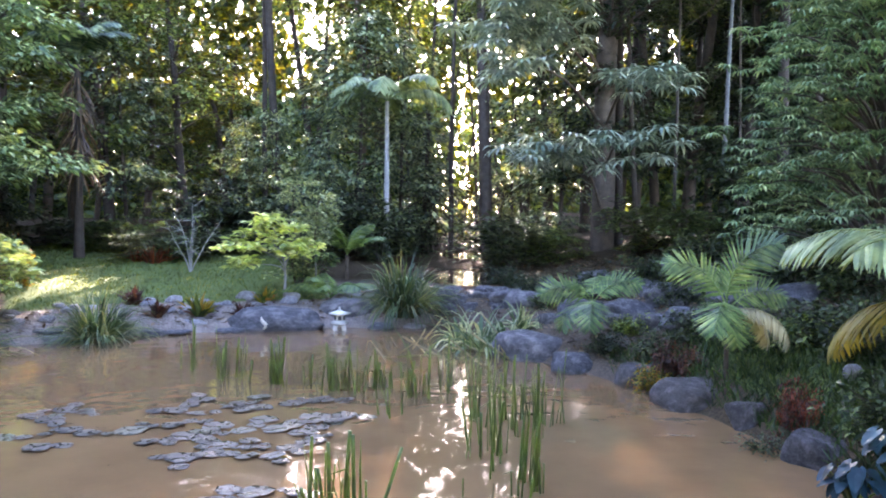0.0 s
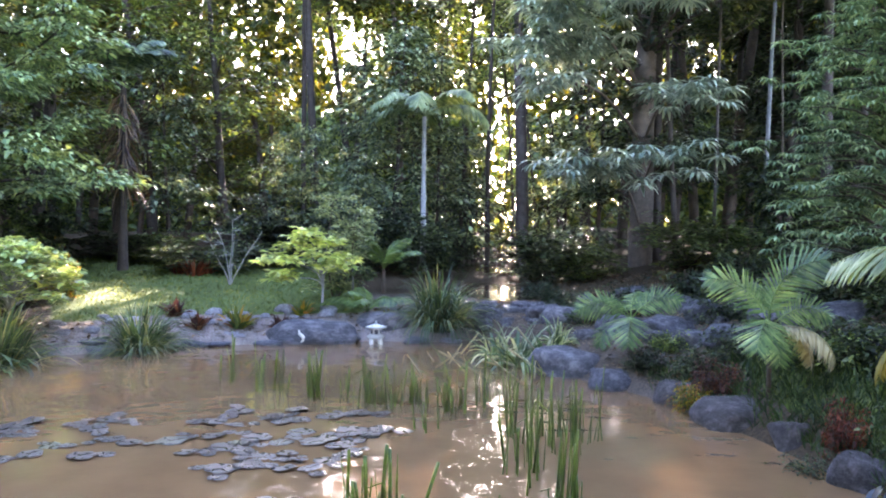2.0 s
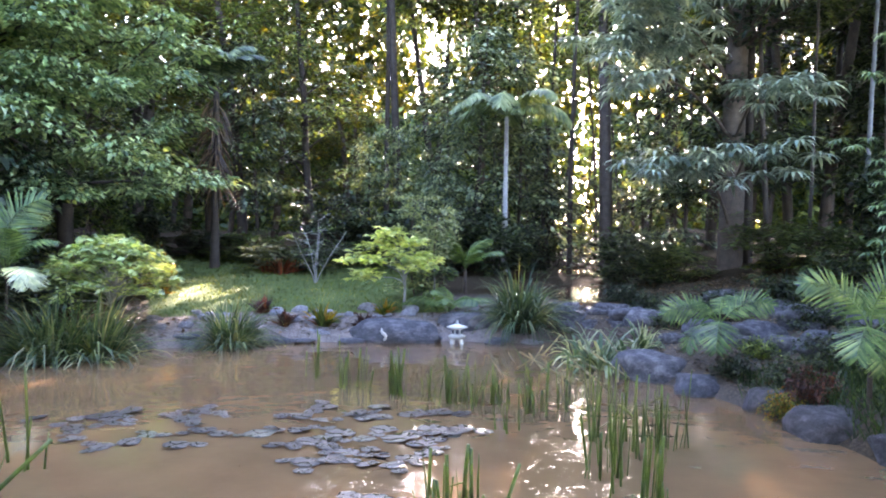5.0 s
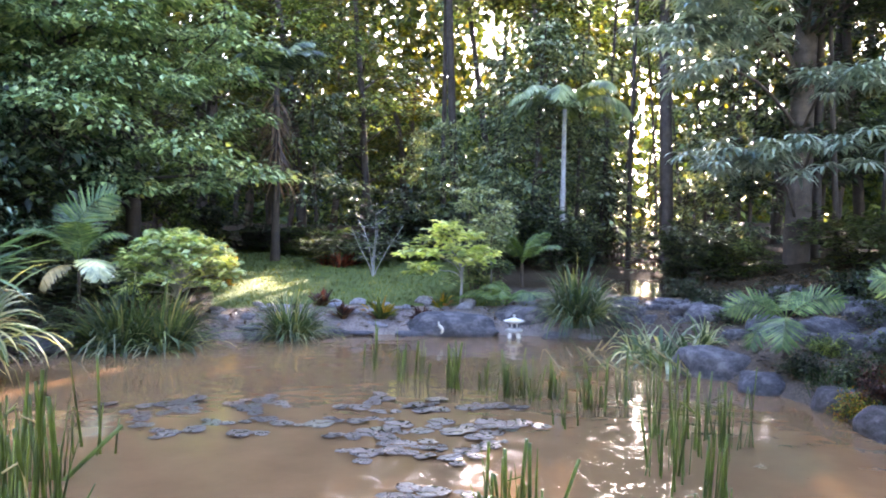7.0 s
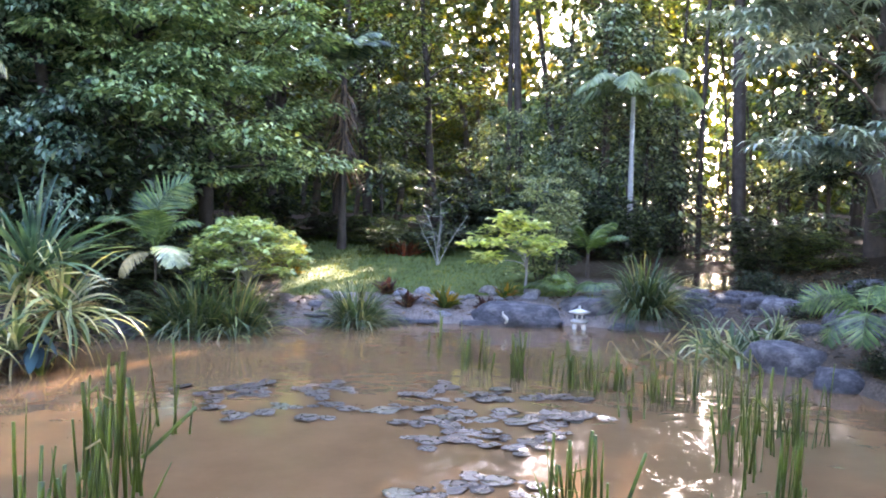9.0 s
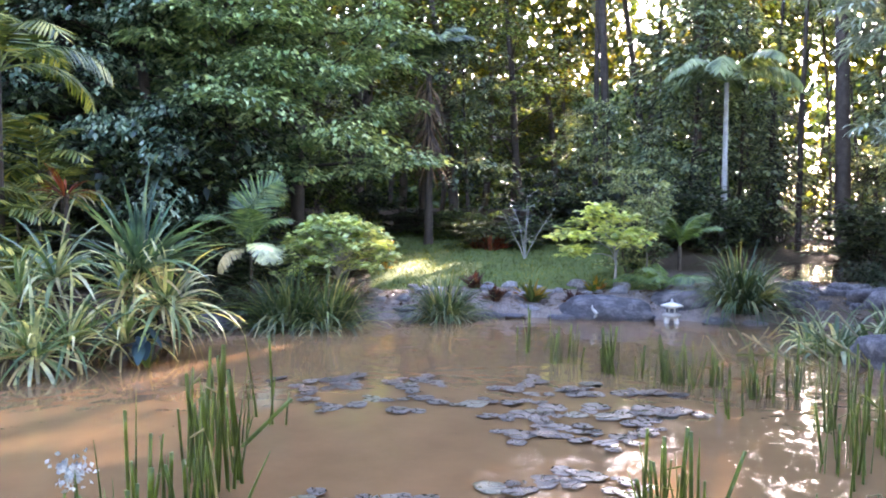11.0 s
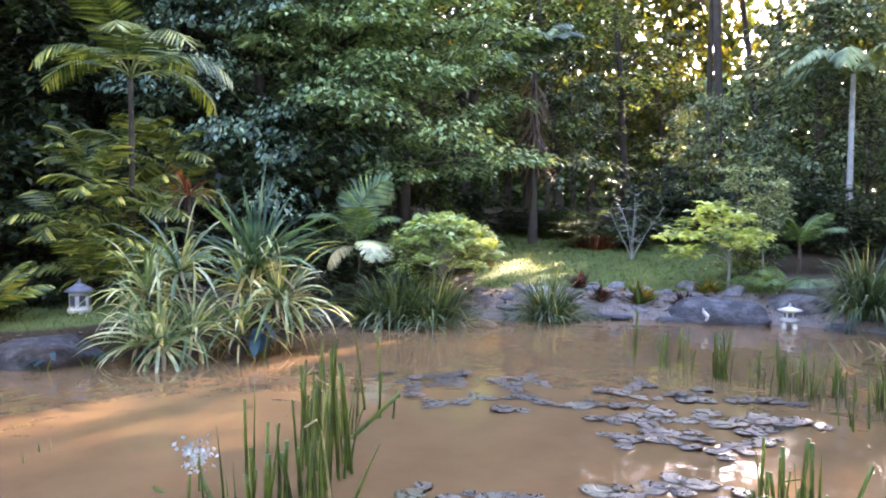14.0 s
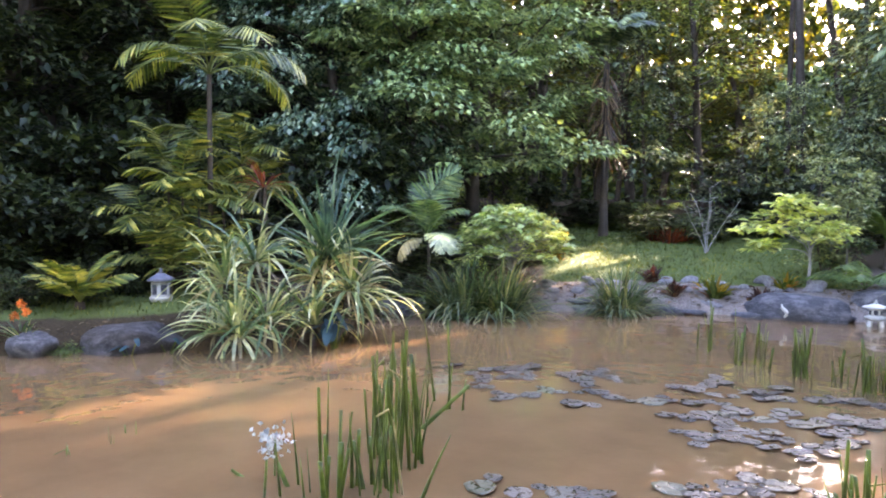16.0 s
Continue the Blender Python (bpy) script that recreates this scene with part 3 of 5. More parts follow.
# ---- palms ----
# the glossy frond's white shine is put into this pale base colour
PALM_SHINE = leaf_material("sheen_coloured_leaflet", [(0, (0.4, 0.46, 0.3)), (1, (0.62, 0.65, 0.5))], rough=0.25, through_light=0.3, gloss=0.8)
def frond_mesh(name, length, leaflets, leaf_len, leaf_wide, mat, arch=1.0, rise=60, stalk=0.2, hang=0.5, v_angle=0.5, twist=0.0):
    """One feather frond that grows along +x from its base: midrib and leaflets."""
    e, n = radians(rise), 14
    p, pts, ways = np.zeros(3), [], []
    for k in range(n + 1):
        s = k / n
        a = e - arch * s ** 1.3
        d = np.array([math.cos(a), 0, math.sin(a)])
        pts.append(p)
        ways.append(d)
        p = p + d * length / n
    pts, ways = np.array(pts), np.array(ways)
    rib = tube(pts, np.linspace(0.016, 0.004, n + 1) * (0.6 + length * 0.3), 5)
    s = np.linspace(stalk, 0.99, leaflets)
    at = np.stack([np.interp(s * n, np.arange(n + 1), pts[:, i]) for i in range(3)], 1)
    d = unit(np.stack([np.interp(s * n, np.arange(n + 1), ways[:, i]) for i in range(3)], 1))
    shape = np.sin(np.clip((s - stalk) / (1 - stalk), 0, 1) * np.pi * 0.8 + 0.45) ** 0.7
    vs = [rib]
    for sign in (-1, 1):
        side = np.broadcast_to(np.array([0, sign, 0.0]), d.shape)
        nrm = np.cross(d, np.array([0, 1.0, 0])) * -1
        ct, st = math.cos(radians(twist)), math.sin(radians(twist))
        side, nrm = side * ct + np.cross(d, side) * st, nrm * ct + np.cross(d, nrm) * st
        fwd = 0.35 + 0.9 * s[:, None] ** 2
        way = side + d * fwd + nrm * v_angle + rng.normal(0, 0.07, d.shape)
        v = blades(at, way, nrm + side * -0.4, leaf_len * shape * rng.uniform(0.9, 1.08, leaflets), leaf_wide, hang, segs=3, fold=0.25, root=0.4)
        vs.append(v)
    return mesh_of(name, *joined(vs), mat, True)


def palm(x, y, height, girth, fronds, name, label, bark=BARK_PALE, lean=(0, 0), group="", crown_spread=1.0, z=None, start=0.0, single=()):
    """single: (mesh, turn, tilt, size) of fronds set one by one; fronds: list of (mesh, how many, tip of the outer ones below the inner in degrees)."""
    root = new(name)
    root.matrix_world = pose(x, y, on_ground(x, y) if z is None else z)
    top = np.array([lean[0], lean[1], height])
    s = np.linspace(0, 1, 12)[:, None]
    pts = np.array([0, 0, -0.15]) * (1 - s) + top * s + np.array([lean[0], lean[1], 0]) * (s * s - s) * 0.5
    r = girth * (1 + 0.35 * np.exp(-s[:, 0] * 9)) * (1 - 0.3 * s[:, 0])
    part("trunk", mesh_of("palm_trunk", *tube(pts, r, 10), bark, True), root)
    i = 0
    for mesh, count, tilt, jitter in fronds:
        for k in range(count):
            turn = start + 360 * k / count + 137 * i + rng.uniform(-14, 14)
            ob = part("frond", mesh, root)
            sc = rng.uniform(0.88, 1.1)
            ob.matrix_local = Matrix.Translation(top) @ pose(0, 0, 0, rng.uniform(-12, 12), tilt + rng.uniform(-jitter, jitter), turn) @ Matrix.Scale(sc, 4)
        i += 1
    for mesh, turn, tilt, size in single:
        part("frond", mesh, root).matrix_local = Matrix.Translation(top) @ pose(0, 0, 0, rng.uniform(-8, 8), tilt, turn) @ Matrix.Scale(size, 4)
    return tagged(root, label, "palm", group)


rng = np.random.default_rng(41)
F_BIG = frond_mesh("palm_frond", 1.3, 28, 0.48, 0.034, PALM_GREEN, arch=1.75, rise=74, hang=0.4, v_angle=0.25)
F_BIG_R = frond_mesh("palm_frond_turned", 1.3, 28, 0.48, 0.034, PALM_GREEN, arch=1.6, rise=74, hang=0.35, v_angle=0.2, twist=62)
F_BIG_L = frond_mesh("palm_frond_turned", 1.3, 28, 0.48, 0.034, PALM_GREEN, arch=1.6, rise=74, hang=0.35, v_angle=0.2, twist=-62)
F_PALE = frond_mesh("pale_frond", 1.9, 44, 0.6, 0.046, PALM_PALE, arch=1.9, rise=72, hang=1.0)
F_DRY = frond_mesh("dry_frond", 0.9, 26, 0.32, 0.035, REED_DRY, arch=1.9, rise=35, hang=1.2)
F_YELLOW = frond_mesh("yellowing_frond", 1.5, 36, 0.5, 0.04, PALM_YELLOW, arch=1.9, rise=50, hang=1.3)
F_LIME = frond_mesh("lime_frond", 1.7, 23, 0.6, 0.042, PALM_LIME, arch=1.9, rise=62, hang=0.45, v_angle=0.3)
F_SHINE = frond_mesh("sheen_coloured_frond", 1.0, 40, 0.5, 0.065, PALM_SHINE, arch=2.2, rise=45, hang=0.6, v_angle=0.15)
F_LIME_S = frond_mesh("small_lime_frond", 1.0, 13, 0.4, 0.046, PALM_LIME, arch=1.5, rise=58, hang=0.5, v_angle=0.3)
F_DARK = frond_mesh("dark_frond", 1.7, 40, 0.5, 0.05, LEAF_TEAL, arch=1.9, rise=78, hang=0.9)
F_FAN = frond_mesh("broad_frond", 2.1, 40, 0.6, 0.065, PALM_PALE, arch=1.9, rise=55, hang=1.2)
F_SMALL = frond_mesh("small_frond", 1.05, 26, 0.3, 0.03, PALM_GREEN, arch=1.2, rise=62, hang=0.5)
F_CYCAD = frond_mesh("cycad_frond", 0.8, 13, 0.26, 0.06, PALM_LIME, arch=1.1, rise=70, hang=0.2, v_angle=0.3)


def build_palms():
    x, y = spot(11.2, 10.6)
    palm(x, y, 0.5, 0.04, [], "young_palm", "young green feather palm among the bank rocks", BARK, group="young palms on the bank", single=[(F_BIG_L, 175, 28, 0.62), (F_BIG, 150, 4, 0.5), (F_BIG_R, -12, 14, 0.6), (F_BIG, -105, 52, 0.7), (F_BIG, 60, 5, 0.6), (F_BIG, -145, 60, 0.6)])
    x, y = spot(20.6, 8.5)
    palm(x, y, 0.72, 0.03, [], "young_palm", "young palm with broad pale green fronds over the grass", BARK, group="young palms on the bank", single=[(F_BIG_L, 164, 0, 0.68), (F_BIG_R, -25, -18, 0.75), (F_BIG, -122, 44, 0.7), (F_BIG_R, 0, 26, 0.55), (F_BIG, 95, 0, 0.65), (F_BIG, -95, 66, 0.5), (F_DRY, -30, 20, 0.9), (F_DRY, 10, 30, 0.8)])
    x, y = spot(36.6, 7.3)
    palm(x, y, 0.68, 0.07, [(F_PALE, 9, 2, 10), (F_YELLOW, 4, 25, 10)], "young_palm", "pale arching palm with yellowing lower fronds", BARK_GREY, group="young palms on the bank")
    x, y = spot(-4.25, 22)
    palm(x, y, 4.5, 0.085, [(F_FAN, 9, 10, 12)], "slender_palm", "slender palm with a silvery trunk and broad grey-green fronds", BARK_PALE)
    x, y = spot(-7.2, 17.5)
    palm(x, y, 0.55, 0.05, [(F_SMALL, 11, -8, 22)], "small_palm", "small green palm behind the pond edge", BARK_GREY)
    x, y = spot(-8.4, 14.9)
    palm(x, y, 0.05, 0.04, [(F_SMALL, 9, 22, 14)], "fern", "low pale green fern spreading behind the pond edge", BARK)
    x, y = spot(-38.8, 13.2)
    palm(x, y, 1.0, 0.03, [], "glossy_palm", "small palm with one glossy frond coloured near-white for its shine", BARK, single=[(F_BIG_R, 50, -30, 1.1), (F_BIG, 140, -30, 1.0), (F_BIG, 15, -2, 0.8), (F_SHINE, -25, 4, 0.82), (F_DRY, -110, 18, 0.9), (F_BIG, 225, 0, 0.9), (F_BIG, -60, -25, 0.75)])
    x, y = spot(-54.7, 13.2)
    palm(x, y, 3.45, 0.055, [(F_LIME, 10, 0, 34)], "tall_palm", "tall slender palm with yellow-green arching fronds", BARK_GREY)
    for b, d, h in ((-57.5, 13.6, 1.9), (-52.5, 13.8, 2.0), (-55.5, 12.9, 1.3), (-59, 13.3, 1.1), (-51.2, 14.2, 1.6), (-56.6, 13.1, 1.6), (-53.8, 13.2, 1.2), (-58.2, 13.0, 0.7), (-54.6, 13.9, 2.3), (-56.2, 12.8, 0.5), (-54.6, 12.9, 0.6), (-57.4, 12.7, 0.35), (-53.2, 12.9, 0.5), (-55.4, 12.6, 0.25)):
        x, y = spot(b, d)
        palm(x, y, h, 0.025, [(F_LIME_S, 6, 0, 34)], "bamboo_palm", "clumping cane palm with yellow-green leaflets", BARK_GREY, group="cane palms under the tall palm")
    x, y = spot(-63.4, 11.6)
    palm(x, y, 0.1, 0.09, [(F_CYCAD, 12, 0, 24)], "cycad", "low cycad with yellow-green stiff fronds on the grass", BARK)


rng = np.random.default_rng(25)
build_palms()


# ---- strap-leaved clumps ----
def strap_mesh(name, count, length, width, mat, spread=0.25, rise=(50, 85), droop=1.6, segs=6):
    a = rng.uniform(0, 2 * np.pi, count)
    e = np.radians(rng.uniform(*rise, count))
    r = spread * np.sqrt(rng.uniform(0, 1, count))
    pos = np.column_stack([r * np.cos(a), r * np.sin(a), np.full(count, -0.03)])
    b = a + rng.normal(0, 0.5, count)
    way = np.column_stack([np.cos(b) * np.cos(e), np.sin(b) * np.cos(e), np.sin(e)])
    v, f = blades(pos, way, (0, 0, 1), length * rng.uniform(0.55, 1.15, count), width * rng.uniform(0.7, 1.2, count), droop * rng.uniform(0.6, 1.5, count), segs, fold=0.3)
    return mesh_of(name, v, f, mat, True)


def clump(mesh, x, y, turn, scale, name, label, category, group="", z=None, dry=None):
    root = new(name)
    root.matrix_world = pose(x, y, (on_ground(x, y) if z is None else z), 0, 0, turn) @ Matrix.Scale(scale, 4)
    part("foliage", mesh, root)
    if dry:
        part("dry_leaves", dry, root, "dry straw-coloured leaves")
    return tagged(root, label, category, group)


rng = np.random.default_rng(42)
LOMANDRA = [strap_mesh("mat_rush", 420, 1.35, 0.034, STRAP_DARK, 0.3, (35, 88), 2.6) for _ in range(2)]
LOM_DRY = strap_mesh("dry_rush", 40, 1.1, 0.018, REED_DRY, 0.3, (25, 80), 2.6)
FLAX = [strap_mesh("flax", 40, 1.15, 0.056, STRAP_PALE, 0.05, (0, 84), 1.75) for _ in range(2)]
FLAX_B = strap_mesh("blue_flax", 64, 1.15, 0.05, STRAP_BLUE, 0.05, (15, 88), 0.9)
FLAX_DRY = strap_mesh("dry_flax", 12, 0.8, 0.045, REED_DRY, 0.04, (-30, 20), 1.6)
IRIS = strap_mesh("iris", 46, 0.8, 0.058, STRAP_PALE, 0.16, (22, 85), 2.1)
BROMELIAD = [strap_mesh("bromeliad", 40, 0.27, 0.065, m, 0.07, (30, 88), 0.9, 4) for m in (MAROON, CROTON)] + [strap_mesh("cordyline", 46, 0.42, 0.034, RED_LEAF, 0.14, (35, 88), 1.4, 4)]

CORDYLINE = strap_mesh("red_cordyline", 26, 0.62, 0.05, RED_LEAF, 0.04, (10, 80), 1.3)


def rosette_plant(mesh, x, y, z, stem, scale, label):
    """A short stem with a strap-leaved rosette and some dry leaves at its top."""
    root = new("screw_pine")
    root.matrix_world = pose(x, y, z, 0, 0, rng.uniform(0, 360))
    s = np.linspace(0, 1, 6)[:, None]
    tip = np.array([rng.normal(0, 0.08), rng.normal(0, 0.08), stem])
    part("stem", mesh_of("rosette_stem", *tube(np.array([0, 0, -0.15]) * (1 - s) + tip * s, np.linspace(0.045, 0.035, 6), 8), BARK, True), root)
    for name, me in (("foliage", mesh), ("dry_leaves", FLAX_DRY)):
        ob = part(name, me, root, "dry straw-coloured leaves" if name == "dry_leaves" else "")
        ob.matrix_local = Matrix.Translation(tip) @ pose(0, 0, 0, rng.normal(0, 8), rng.normal(0, 8), 0) @ Matrix.Scale(scale, 4)
    return tagged(root, label, "screw pine", "strap-leaved rosettes on the bank")


def build_clumps():
    for x, y, s, k in ((-7.45, 10.2, 1.22, 0), (-6.95, 10.5, 1.22, 1), (-5.45, 11.95, 0.92, 0), (-0.75, 13.95, 1.1, 1)):
        clump(LOMANDRA[k], x, y, rng.uniform(0, 360), s * 0.85, "mat_rush", "dense dark green mat-rush clump arching over the pond edge", "grass clump", "mat-rush clumps along the shore", dry=LOM_DRY)
    for b, d, top, k, s in ((-51.8, 10.4, 1.05, 0, 1.0), (-53.9, 10.2, 0.8, 1, 0.85), (-54.9, 10.5, 0.5, 0, 0.7), (-52.6, 9.85, 0.25, 1, 0.85), (-50.7, 9.95, 0.35, 0, 0.9), (-46.6, 10.5, 1.1, 2, 1.2), (-46.0, 10.2, 0.7, 1, 0.95), (-48.2, 10.3, 0.85, 0, 0.9),
                            (-44.6, 10.3, 0.45, 1, 0.8), (-47.6, 9.9, 0.3, 0, 0.8), (-54.2, 9.9, 0.2, 0, 0.65)):
        x, y = spot(b, d)
        z = max(0.02, on_ground(x, y))
        rosette_plant((*FLAX, FLAX_B)[k], x, y, z, max(top - z, 0.05), s, "tall blue-green strap-leaved rosette behind the variegated ones" if k == 2 else "variegated cream and green strap-leaved rosette by the water")
    x, y = spot(-50.6, 12.7)
    rosette_plant(CORDYLINE, x, y, on_ground(x, y), 1.7, 0.9, "red-brown strap-leaved cordyline beside the tall palm")
    for b, d, s in ((3.0, 11.3, 1.0), (4.8, 11.6, 0.9), (1.4, 11.8, 0.8), (6.0, 12.0, 0.75)):
        x, y = spot(b, d)
        clump(IRIS, x, y, rng.uniform(0, 360), s, "water_iris", "spiky water iris with pale and yellowing leaves", "iris", "irises at the inflow", z=max(0, on_ground(x, y)))
    for b, d, s, k in ((-22.2, 14.6, 1.3, 0), (-17.8, 14.0, 1.5, 1), (-20.6, 13.9, 1.2, 0), (-14.8, 13.9, 1.2, 0), (-13.2, 14.7, 1.2, 1), (-6.9, 14.3, 0.9, 1), (-20.9, 20.2, 1.3, 2), (-21.9, 20.6, 0.9, 2), (-20.1, 20.7, 1.0, 2)):
        x, y = spot(b, d)
        clump(BROMELIAD[k], x, y, rng.uniform(0, 360), s, "bromeliad", ("small maroon bromeliad on the bank", "yellow and red croton-coloured bromeliad on the bank", "red cordyline at the edge of the lawn")[k], "bromeliad", "bromeliads on the bank")


rng = np.random.default_rng(26)
build_clumps()


# ---- shrubs ----
def shrub_meshes(name, height, wide, stems, clumps, per, leaf, bark, mat, spread=0.16, low=0.5, droop=0.3, thick=0.025, wide_leaf=0.55):
    wood, ends = [], []
    for i in range(stems):
        a = i * 2 * math.pi / stems + rng.uniform(-0.4, 0.4)
        b, r = limb((0, 0, -0.1), (math.cos(a) * 0.35, math.sin(a) * 0.35, 1), height * rng.uniform(0.7, 0.95), thick, thick * 0.4, n=7)
        wood.append(tube(b, r, 6))
        for k in range(clumps // stems):
            at = b[int(rng.integers(int(low * 6), 7))]
            c = rng.uniform(0, 2 * math.pi)
            t, r = limb(at, (math.cos(c), math.sin(c), rng.uniform(0, 0.6)), wide * 0.5 * rng.uniform(0.4, 1.05), thick * 0.35, 0.004, droop=0.3, n=5)
            wood.append(tube(t, r, 4))
            ends += [t[-1], t[-2], t[-3]]
    return mesh_of(name + "_stem", *joined(wood), bark, True), mesh_of(name + "_leaves", *clump_leaves(np.array(ends), spread, per, leaf, droop, 0.5, wide_leaf), mat)


def shrub(meshes, x, y, turn, scale, name, label, category="shrub", group="", tall=1.0):
    root = new(name)
    root.matrix_world = pose(x, y, on_ground(x, y), 0, 0, turn) @ Matrix.Diagonal((scale, scale, scale * tall, 1))
    part("stem", meshes[0], root)
    part("foliage", meshes[1], root)
    return tagged(root, label, category, group)


def build_shrubs():
    x, y = spot(-10.8, 16.6)
    shrub(shrub_meshes("grey_shrub", 2.9, 0.95, 3, 60, 26, 0.085, BARK_GREY, LEAF_GREY, 0.15, 0.25), x, y, 0, 1, "shrub", "grey-green bushy shrub behind the lighter one")
    x, y = spot(-18.4, 18.8)
    shrub(shrub_meshes("bare_shrub", 2.1, 1.3, 5, 30, 2, 0.13, BARK_PALE, LEAF_MID, 0.14, 0.4, thick=0.024), x, y, 0, 0.62, "shrub", "sparse shrub with white bare branches by the forest", tall=1.5)
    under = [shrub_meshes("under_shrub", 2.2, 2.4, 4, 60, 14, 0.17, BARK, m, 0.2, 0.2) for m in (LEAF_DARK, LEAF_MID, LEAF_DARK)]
    b = -72.0
    while b < 36:
        d = 20.5 + rng.uniform(-1.0, 1.5) + (3.0 if -32 < b < -20 else 1.5 if -20 <= b < -6 else 0) + (-3.5 if b < -40 else 0) + (-2.0 if b > 12 else 0)
        x, y = spot(b, d)
        b += rng.uniform(2.6, 4.2)
        at = math.degrees(math.atan2(x, y))
        if -1.6 < at < 4.0 or (4.0 <= at < 14 and rng.uniform() < 0.7):
            continue
        # the far left takes only the darkest leaf colour, for its deep shade
        shrub(under[0 if b < -54 else int(rng.choice(3, p=[0.5, 0.3, 0.2]))], x, y, rng.uniform(0, 360), rng.uniform(0.8, 1.25), "understorey_shrub", "dark leafy understorey shrub at the forest edge", "shrub", "understorey shrubs", rng.uniform(0.3, 0.5) if -25 < b < -13 else rng.uniform(0.4, 0.7) if 3 < b < 22 else rng.uniform(0.8, 1.4))
    for b, d, s, t in ((-45, 15.2, 0.8, 0.6), (-42.5, 14.6, 0.7, 0.6), (-40.2, 15.4, 0.8, 0.7), (-37.6, 15.0, 0.7, 0.6), (-35.2, 15.6, 0.75, 0.55), (-33, 16.2, 0.7, 0.5), (-48, 14.8, 0.8, 0.8), (-36.9, 12.3, 0.36, 0.7), (-38.9, 12.3, 0.36, 0.75), (-40.3, 12.2, 0.45, 0.6), (-56.5, 15.6, 0.9, 1.0), (-60, 15.0, 0.9, 1.1), (-63.5, 14.6, 0.9, 1.0), (-67, 14.4, 0.9, 1.1), (-70.5, 14.0, 0.9, 1.1), (-58, 17.0, 1.1, 1.3), (-62, 17.0, 1.1, 1.4), (-66, 16.5, 1.1, 1.4), (-70, 16.5, 1.1, 1.4)):
        x, y = spot(b, d)
        shrub(under[0], x, y, rng.uniform(0, 360), s, "understorey_shrub", "dark leafy understorey shrub at the forest edge", "shrub", "understorey shrubs", t)
    # thin saplings before the brightest gap
    thin = shrub_meshes("thin_sapling", 3.4, 1.6, 3, 45, 5, 0.12, BARK, LEAF_DARK, 0.22, 0.15, thick=0.02)
    for b, d, s in ((0.2, 38, 1.8), (1.5, 42, 2.1), (-0.4, 27, 1.0), (0.6, 33, 1.2), (2.4, 34, 1.2), (3.4, 26.5, 1.0), (4.6, 25.5, 1.1), (-1.6, 25, 1.1)):
        x, y = spot(b, d)
        shrub(thin, x, y, b * 90, s, "sapling", "thin forest sapling with sparse dark leaves", "sapling", "saplings before the sunlit gap")
    # low growth on the rise between the trunks
    for i in range(20):
        x, y = spot(rng.uniform(-7.5, 8.5), rng.uniform(19.5, 31))
        if min(math.hypot((x - px) / (rx + 0.5), (y - py) / (ry + 0.5)) for px, py, rx, ry, _ in POOLS) < 1.0 or -0.8 < math.degrees(math.atan2(x, y)) < 3.8:
            continue
        shrub(under[int(rng.integers(3))], x, y, rng.uniform(0, 360), rng.uniform(0.45, 0.8), "understorey_shrub", "dark leafy understorey shrub between the forest trunks", "shrub", "understorey shrubs", rng.uniform(0.6, 1.3))


rng = np.random.default_rng(27)
build_shrubs()


